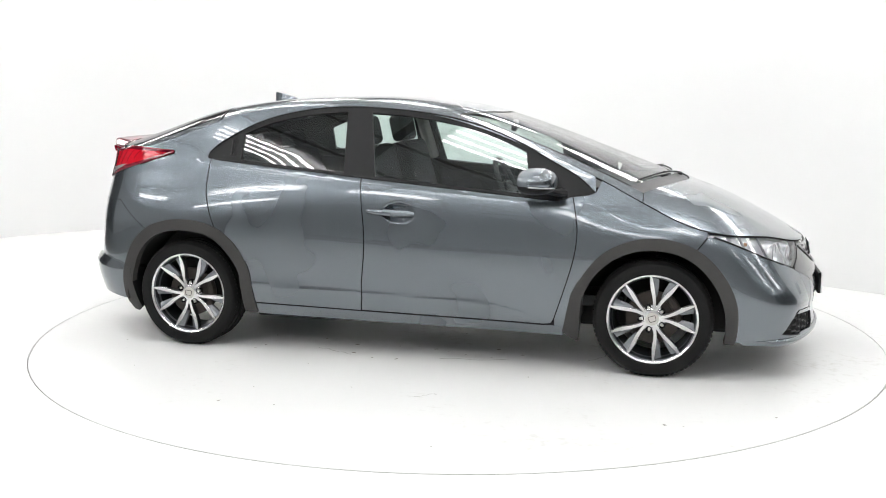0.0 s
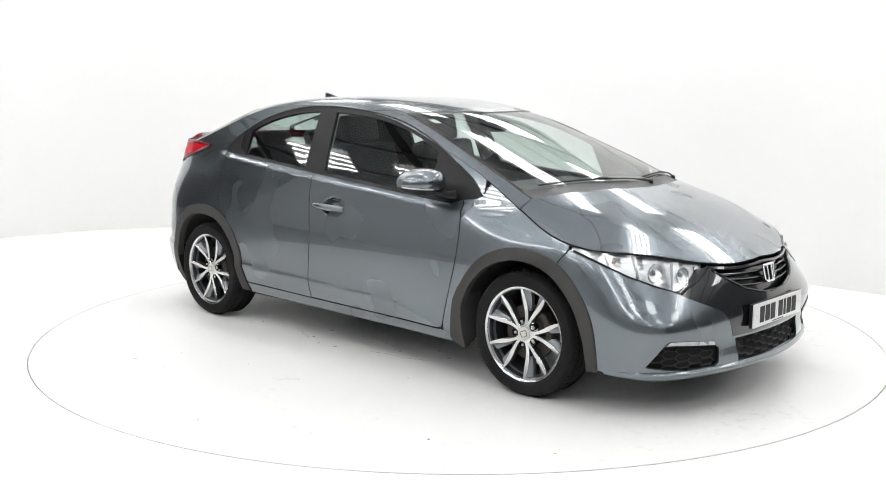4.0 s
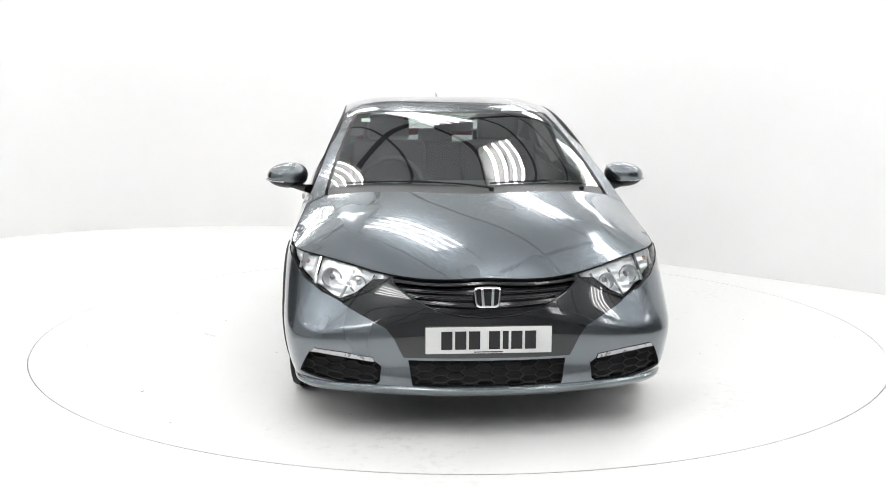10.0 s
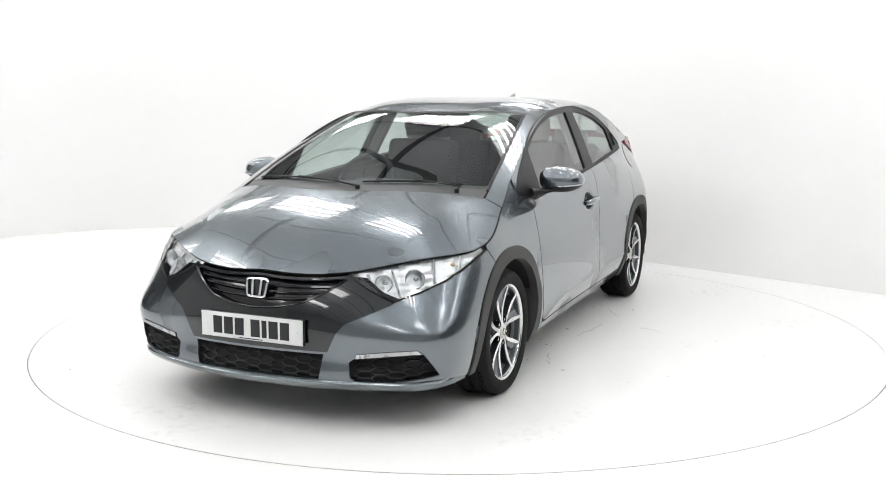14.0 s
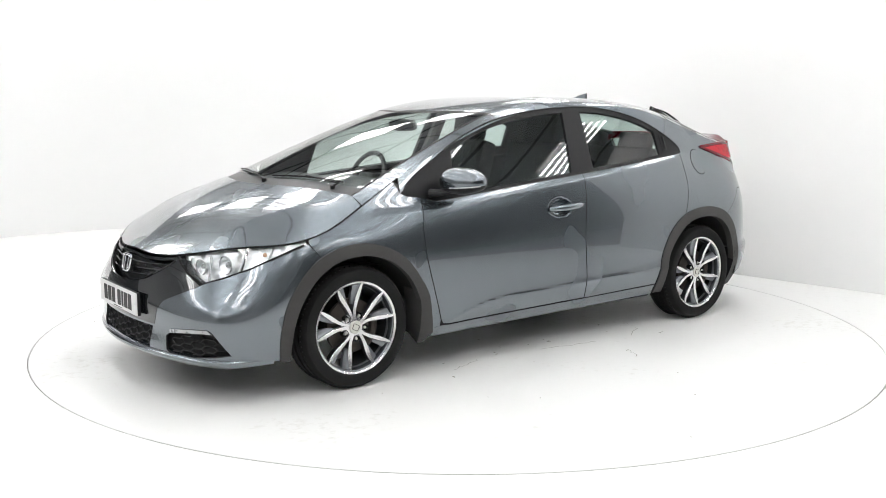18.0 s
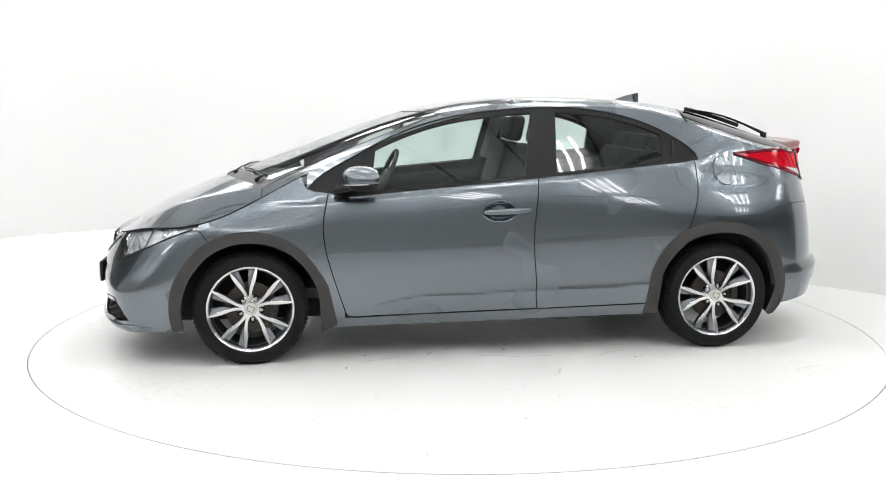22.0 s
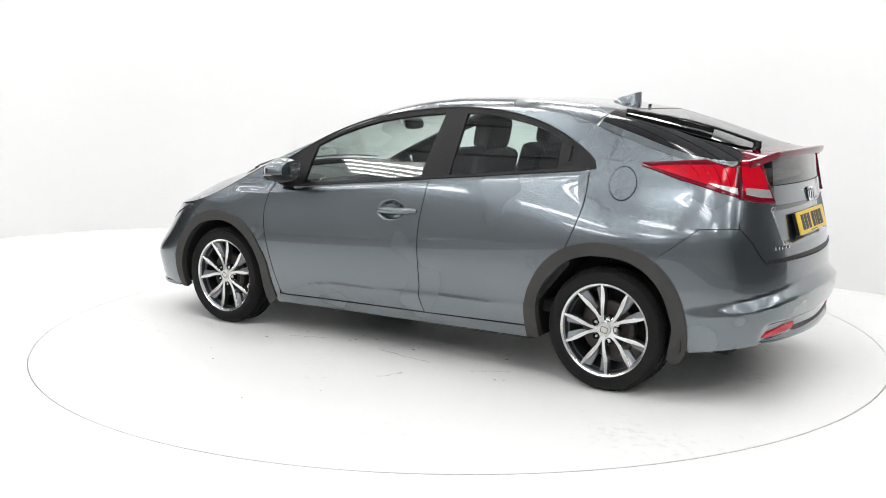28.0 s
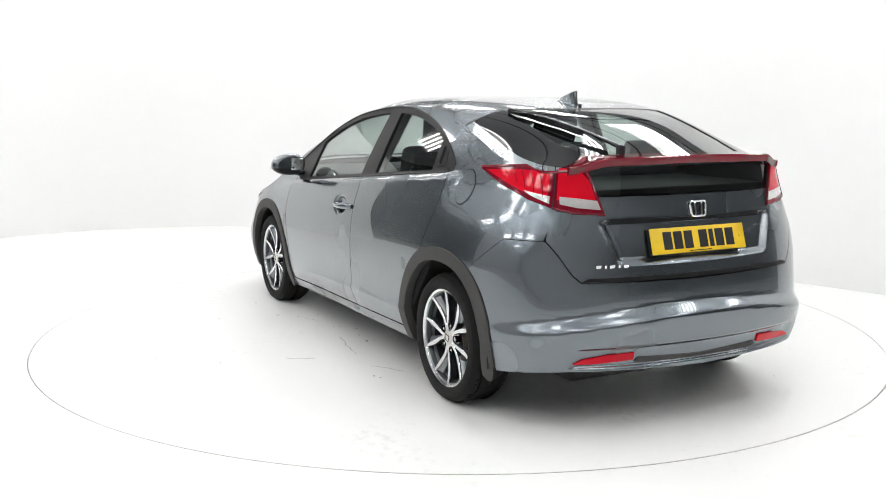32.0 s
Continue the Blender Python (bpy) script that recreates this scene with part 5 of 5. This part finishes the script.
emblem(pose(2.112, 0, 0.589, -12, 0, 90), 1.12)
emblem(pose(-2.018, 0, 0.935, -10, 0, -90), 0.92)
bm = bmesh.new()
for i, w in enumerate((0.034, 0.012, 0.034, 0.012, 0.030)):
    y = 0.515 - 0.034 * i
    W = skin(np.array([s_of(-2.02, y)]), np.array([0.715]))[0]
    boxed(bm, pose(W[0] - 0.002, W[1], W[2], 0, 0, 5), 0.004, w * 0.85, 0.014, 0.0015)
part("model_badge", bm, CHROME, car, "small plain chrome badge strip", smooth=False)

# dark lip over the plate recess
lipp = [(-2.8, 0.908)] + E((-1.985, 0.46, 0.908), (-1.985, 0.44, 0.880)) + [(-2.8, 0.884)]
lipp = lipp + [(-5.6 - s, z) for s, z in lipp[1:-1][::-1]]
panel("plate_recess_lip", lipp, skin, BLACK, car, "black lip with plate lamps over the number plate", lift=0.003, thick=0.012, step=0.025, inner=TRIM)
for f in (1, -1):
    bm = bmesh.new()
    pts = []
    for s, z in LAMP + LAMP[:1]:
        W, N = with_normals(skin, np.array([s]), np.array([z]))
        W = W[0] + N[0] * 0.006
        pts.append((W[0], W[1] * f, W[2]))
    sweep(bm, pts[:-1], 0.0065, 6, closed=True)
    part("lamp_border", bm, REDDARK, car, "dark red border of the rear lamp")

# rear reflectors, valance strip, gate's gap and shadow strip
for f in (False, True):
    rf = E((-2.065, 0.345, 0.352), (-2.05, 0.46, 0.348), (-2.02, 0.57, 0.332), (-2.0, 0.615, 0.312), (-2.02, 0.55, 0.309), (-2.06, 0.345, 0.318))
    panel("rear_reflector", rf, skin, REDLENS, car, "red bumper reflector", lift=0.006, thick=0.010, step=0.02, flip=f, inner=REDLENS)
    # brighter red panels laid on the lens: the wing side and the tailgate side of the split
    core = E((-1.47, 0.738, 1.088), (-1.60, 0.742, 1.054), (-1.76, 0.735, 1.012), (-1.885, 0.70, 0.975), (-1.872, 0.676, 1.10), (-1.78, 0.69, 1.103), (-1.60, 0.72, 1.098))
    panel("lamp_chamber", core, skin, REDLENS, car, "bright red lamp chamber", lift=0.0072, thick=0.003, step=0.02, flip=f, inner=REDLENS)
    core = E((-1.915, 0.672, 0.985), (-1.948, 0.56, 0.99), (-1.956, 0.495, 0.985), (-1.952, 0.525, 1.06), (-1.932, 0.575, 1.115), (-1.90, 0.655, 1.115))
    panel("lamp_chamber", core, skin, REDLENS, car, "bright red lamp chamber", lift=0.0072, thick=0.003, step=0.02, flip=f, inner=REDLENS)
    for k in range(5):
        bm = bmesh.new()
        pts = []
        for t in np.linspace(0, 1, 8):
            xa = -1.60 - 0.06 * k - 0.035 * math.sin(t * 1.6)
            W, N = with_normals(skin, np.array([s_of(xa, 0.72)]), np.array([1.095 - (0.03 + 0.018 * k) * t]))
            W = W[0] + N[0] * 0.0076
            pts.append((W[0], W[1] * (-1 if f else 1), W[2]))
        sweep(bm, pts, 0.0016, 6)
        part("lamp_rib", bm, REDDARK, car, "dark red line in the rear lamp")
    clear = E((-1.928, 0.665, 0.968), (-1.945, 0.58, 0.953), (-1.957, 0.47, 0.944), (-1.957, 0.490, 0.982), (-1.945, 0.58, 0.992), (-1.925, 0.665, 0.998))
    panel("reversing_lens", clear, skin, CLEARRED, car, "clear reversing lamp section", lift=0.0088, thick=0.004, step=0.02, flip=f, inner=CLEARRED)
    clear2 = E((-1.90, 0.70, 0.968), (-1.80, 0.73, 1.0), (-1.76, 0.735, 1.018), (-1.90, 0.70, 0.998))
    panel("indicator_lens", clear2, skin, CLEARRED, car, "clear indicator lamp section", lift=0.0088, thick=0.004, step=0.02, flip=f, inner=CLEARRED)
    split = E((-1.922, 0.697, 0.945), (-1.918, 0.699, 0.945), (-1.890, 0.668, 1.118), (-1.894, 0.665, 1.118))
    panel("lamp_split", split, skin, GAPM, car, lift=0.0092, thick=0.004, step=0.02, flip=f)
vl = [(-2.8, 0.298)] + E((-2.08, 0.30, 0.298), (-2.07, 0.345, 0.308), (-2.08, 0.33, 0.326)) + [(-2.8, 0.314)]
vl = vl + [(-5.6 - s, z) for s, z in vl[1:-1][::-1]]
panel("valance_strip", vl, skin, ARCH, car, "dark strip between the bumper reflectors", lift=0.004, thick=0.01, step=0.02, inner=ARCH)
# black strip stands in for the gap and shadow below the tailgate
gapz = [(-2.8, 0.652)] + [(s * 0.997 - 0.008, z + 0.006) for s, z in hatch_gap[::-1]][:1] + E((-2.0, 0.55, 0.668)) + [(-2.8, 0.672)]
gapz = gapz + [(-5.6 - s, z) for s, z in gapz[1:-1][::-1]]
panel("tailgate_gap_strip", gapz, skin, TRIM, car, "black strip for the gap and shadow under the tailgate", lift=0.004, thick=0.01, step=0.025, inner=TRIM)

# ---- wipers ----
def on_top(x, y, up=0.012):
    return (x, y, float(top_z(np.array(x), np.array(y))) + up)


for y0, y1, py in ((-0.60, -0.03, 0.10), (0.10, 0.58, 0.57)):
    root = new("windscreen_wiper")
    root.parent = car
    root["label"] = "black windscreen wiper at rest"
    line = [on_top(cowl_x(y, 1.365, 0.21) - 0.016 - 0.010 * math.sin(math.pi * t), y, 0.004) for t, y in zip(np.linspace(0, 1, 14), np.linspace(y0, y1, 14))]
    bm = bmesh.new()
    sweep(bm, line, 0.0045, 6)
    part("blade", bm, TRIM, root)
    bm = bmesh.new()
    sweep(bm, [on_top(cowl_x(py, 1.40, 0.21), py, 0.004), on_top(cowl_x(y1, 1.375, 0.21), y1 * 0.8 + py * 0.2, 0.010), (line[7][0] + 0.008, line[7][1], line[7][2] + 0.008)], [0.009, 0.006, 0.004], 8, flat=0.7)
    part("arm", bm, TRIM, root)
    bm = bmesh.new()
    rod(bm, on_top(cowl_x(py, 1.40, 0.21), py, -0.012), on_top(cowl_x(py, 1.40, 0.21), py, 0.008), 0.013, 14)
    part("pivot_cap", bm, TRIM, root)
root = new("rear_wiper")
root.parent = car
root["label"] = "black rear wiper on the sloping glass"
bm = bmesh.new()
sweep(bm, [on_top(-1.82 + 0.56 * t, 0.27 + 0.20 * t, 0.020 + 0.018 * math.sin(3.14 * t)) for t in np.linspace(0, 1, 8)], [0.017, 0.014, 0.012, 0.011, 0.010, 0.009, 0.008, 0.006], 8, flat=0.6)
part("arm", bm, BLACK, root)
bm = bmesh.new()
sweep(bm, [on_top(-1.62 + 0.40 * t, 0.327 + 0.142 * t, 0.014) for t in np.linspace(0, 1, 8)], 0.010, 6, flat=1.3)
part("blade", bm, TRIM, root)
bm = bmesh.new()
rod(bm, on_top(-1.82, 0.27, -0.01), on_top(-1.82, 0.27, 0.026), 0.02, 16)
part("pivot_cap", bm, BLACK, root)
for yy in (0.02,):
    bm = bmesh.new()
    rod(bm, on_top(-1.16, yy, 0.0), on_top(-1.16, yy, 0.014), 0.009, 10)
    part("washer_jet", bm, TRIM, car, "small black washer jet")

# ---- cabin ----
def cushion(m, sx, sy, sz, bev=0.03):
    bm = bmesh.new()
    boxed(bm, m, sx, sy, sz, bev, 3)
    return bm


for y in (0.36, -0.36):
    seat = part("front_seat", cushion(pose(0.06, y, 0.52, 0, -6, 0), 0.52, 0.50, 0.16, 0.05), FABRIC, car, "dark cloth front seat cushion")
    part("seat_back", cushion(pose(-0.27, y, 0.83, 0, -16, 0), 0.15, 0.48, 0.62, 0.05), FABRIC, seat, "dark cloth seat back")
    part("head_restraint", cushion(pose(-0.375, y, 1.215, 0, -12, 0), 0.10, 0.27, 0.17, 0.04), FABRIC, seat, "dark cloth head restraint")
    for d in (-0.06, 0.06):
        bm = bmesh.new()
        rod(bm, (-0.345, y + d, 1.09), (-0.365, y + d, 1.17), 0.007, 8)
        part("restraint_post", bm, CHROME, seat)
bench = part("rear_bench", cushion(pose(-0.72, 0, 0.55, 0, -8, 0), 0.50, 1.26, 0.16, 0.05), FABRIC, car, "dark cloth rear bench")
part("bench_back", cushion(pose(-1.04, 0, 0.82, 0, -22, 0), 0.14, 1.24, 0.56, 0.05), FABRIC, bench, "dark cloth bench back")
for y in (-0.40, 0.0, 0.40):
    part("head_restraint", cushion(pose(-1.16, y, 1.12, 0, -14, 0), 0.09, 0.25, 0.13, 0.035), FABRIC, bench, "dark cloth rear head restraint")
part("parcel_shelf", cushion(pose(-1.52, 0, 1.0), 0.62, 1.16, 0.03, 0.01), CABIN, car, "dark rear parcel shelf")
part("boot_lining", cushion(pose(-1.55, 0, 0.62), 0.74, 1.1, 0.5, 0.04), CABIN, car, "dark luggage area lining")
bm = bmesh.new()
rows = []
for x, z in ((0.62, 0.70), (0.60, 0.86), (0.66, 0.925), (0.80, 0.945), (1.0, 0.945), (1.28, 0.945), (1.30, 0.55), (0.75, 0.55)):
    k = 0.74 if z > 0.9 and x < 0.9 else 0.72 if x < 0.9 else 0.66 if x < 1.1 else 0.52
    rows.append([bm.verts.new((x, y * k, z + (0.02 if abs(y) < 0.3 and 0.62 < x < 0.9 else 0))) for y in np.linspace(-1, 1, 17)])
for A, B in zip(rows, rows[1:] + rows[:1]):
    for q in range(16):
        bm.faces.new((A[q], A[q + 1], B[q + 1], B[q]))
dash = part("dashboard", bm, CABIN, car, "dark grey plastic dashboard")
part("console", cushion(pose(0.30, 0, 0.52), 0.8, 0.22, 0.26, 0.04), CABIN, car, "dark centre console")
bm = bmesh.new()
ring = []
for k in range(32):
    a = 2 * math.pi * k / 32
    ring.append(pose(0.47, -0.36, 0.895, 0, -24, 0) @ Vector((0, 0.185 * math.cos(a), 0.185 * math.sin(a))))
sweep(bm, ring, 0.015, 8, closed=True)
wheelp = part("steering_wheel", bm, CABIN, car, "dark steering wheel")
bm = bmesh.new()
boxed(bm, pose(0.475, -0.36, 0.885, 0, -24, 0), 0.03, 0.16, 0.13, 0.02, 3)
for a in (0, 180, 270):
    boxed(bm, pose(0.475, -0.36, 0.885, 0, -24, 0) @ pose(0, 0.12 * math.cos(radians(a)), 0.12 * math.sin(radians(a)), a), 0.016, 0.12, 0.03, 0.006)
part("wheel_boss", bm, CABIN, wheelp)
bm = bmesh.new()
superball(bm, (0, 0, 0), (0.02, 0.115, 0.035), 0.6)
bmesh.ops.transform(bm, matrix=pose(0.43, 0, 1.245, 0, 12, 8), verts=bm.verts)
part("interior_mirror", bm, TRIM, car, "black interior mirror")
part("cabin_floor", cushion(pose(0.05, 0, 0.36), 2.2, 1.5, 0.06, 0.01), CABIN, car, "dark carpeted cabin floor")
part("engine_cover", cushion(pose(1.55, 0, 0.50), 0.55, 1.0, 0.35, 0.05), UNDER, car, "dark engine bay filling")
for s in (1, -1):
    for nm, xs in (("front_door_trim", np.linspace(0.80, -0.22, 14)), ("rear_door_trim", np.linspace(-0.28, -1.10, 12))):
        poly = Q(*[(x, float(belt(x)) - 0.004) for x in xs]) + Q((xs[-1], 0.36 if nm[0] == "f" else 0.6), (xs[-1] + (0 if nm[0] == "f" else 0.2), 0.36), (xs[0], 0.36))
        panel(nm, poly, skin, CABIN, car, "dark door lining", lift=-0.05, thick=0.01, flip=s < 0, inner=CABIN)
    bm = bmesh.new()
    sweep(bm, [tuple(skin(np.array([x]), np.array([float(belt(x)) + 0.03 + t]))[0] * (1, s, 1) - np.array([0, s * 0.05, 0])) for x, t in ((-0.27, 0.0), (-0.30, 0.15), (-0.33, 0.32))], 0.04, 8)
    part("pillar_lining", bm, LINER, car, "pale inner pillar lining")
bm = bmesh.new()
st = on_top(0.40, -0.50, -0.012)
boxed(bm, Matrix.Translation(st) @ pose(0, 0, 0, 0, 20, 0), 0.05, 0.05, 0.002)
part("screen_sticker", bm, PAPER, car, "small pale sticker behind the windscreen", smooth=False)

# chin blade under the nose: a shelf with a rounded edge
bm = bmesh.new()
s_end = s_of(1.755, 0.85)
rows = []
for s in np.linspace(s_end, 5.6 - s_end, 81):
    W, N = with_normals(skin, np.array([s]), np.array([0.200]))
    W, N = W[0], N[0] * (1, 1, 0)
    N = N / np.linalg.norm(N)
    k = float(smooth01((2.8 - abs(s - 2.8) - s_end) / 0.25 + 0.1))
    rows.append([bm.verts.new((W[0] + N[0] * a * (k if a > 0 else 1), W[1] + N[1] * a * (k if a > 0 else 1), z)) for a, z in ((-0.035, 0.236 + 0.012 * (1 - k)), (-0.004, 0.226), (0.012, 0.219), (0.019, 0.211), (0.019, 0.201), (0.010, 0.188), (-0.012, 0.174 + 0.014 * (1 - k)), (-0.05, 0.172 + 0.020 * (1 - k)))])
for A, B in zip(rows, rows[1:]):
    for q in range(8):
        bm.faces.new((A[q], A[(q + 1) % 8], B[(q + 1) % 8], B[q]))
bm.faces.new(rows[0])
bm.faces.new(rows[-1][::-1])
part("front_lip", bm, PAINT, car, "body-coloured chin blade of the front bumper")


# rain drops left on the glass
def drops(name, pts, surf, n, band, flip):
    """Small domes of water over the lower part of a pane."""
    rd = random.Random(n)
    P = np.array(pts)
    lo, hi = P.min(0), P.max(0)
    bm = bmesh.new()
    made = 0
    for _ in range(n * 12):
        if made >= n:
            break
        a, b = rd.uniform(lo[0], hi[0]), lo[1] + (hi[1] - lo[1]) * band * rd.random() ** 1.5
        if not inside(np.array([a]), np.array([b]), pts)[0]:
            continue
        W, N = with_normals(surf, np.array([a]), np.array([b]))
        W, N = W[0] + N[0] * -0.0095, N[0]
        if flip:
            W, N = W * (1, -1, 1), N * (1, -1, 1)
        r = rd.uniform(0.0012, 0.003)
        t1 = Vector(N).orthogonal().normalized()
        t2 = Vector(N).cross(t1)
        ring = [bm.verts.new(Vector(W) + (t1 * math.cos(q) + t2 * math.sin(q)) * r) for q in np.linspace(0, 2 * math.pi, 6, endpoint=False)]
        tip = bm.verts.new(Vector(W) + Vector(N) * r * 0.6)
        for k in range(6):
            bm.faces.new((ring[k], ring[(k + 1) % 6], tip))
        made += 1
    tagged(part(name, bm, DROP, car, "small drops of water on the glass"), kind="stuff")


for f in (False, True):
    drops("water_drop", hole_f, skin, 150 if not f else 60, 0.5, f)
    drops("water_drop", hole_r, skin, 110 if not f else 50, 0.55, f)


# ---- what moves ----
def motions():
    """The turntable and the car on it turn evenly, 7.13 degrees a second."""
    spin, ride = [], []
    for i in range(33):
        a = -89.842 - 7.1306 * (i - 10.7)
        r = pose(0, 0, 0, 0, 0, a)
        spin.append((float(i), r))
        ride.append((float(i), r @ pose(-0.0635, -0.0558, 0)))
    walk(turntable, spin)
    walk(car, ride)


motions()
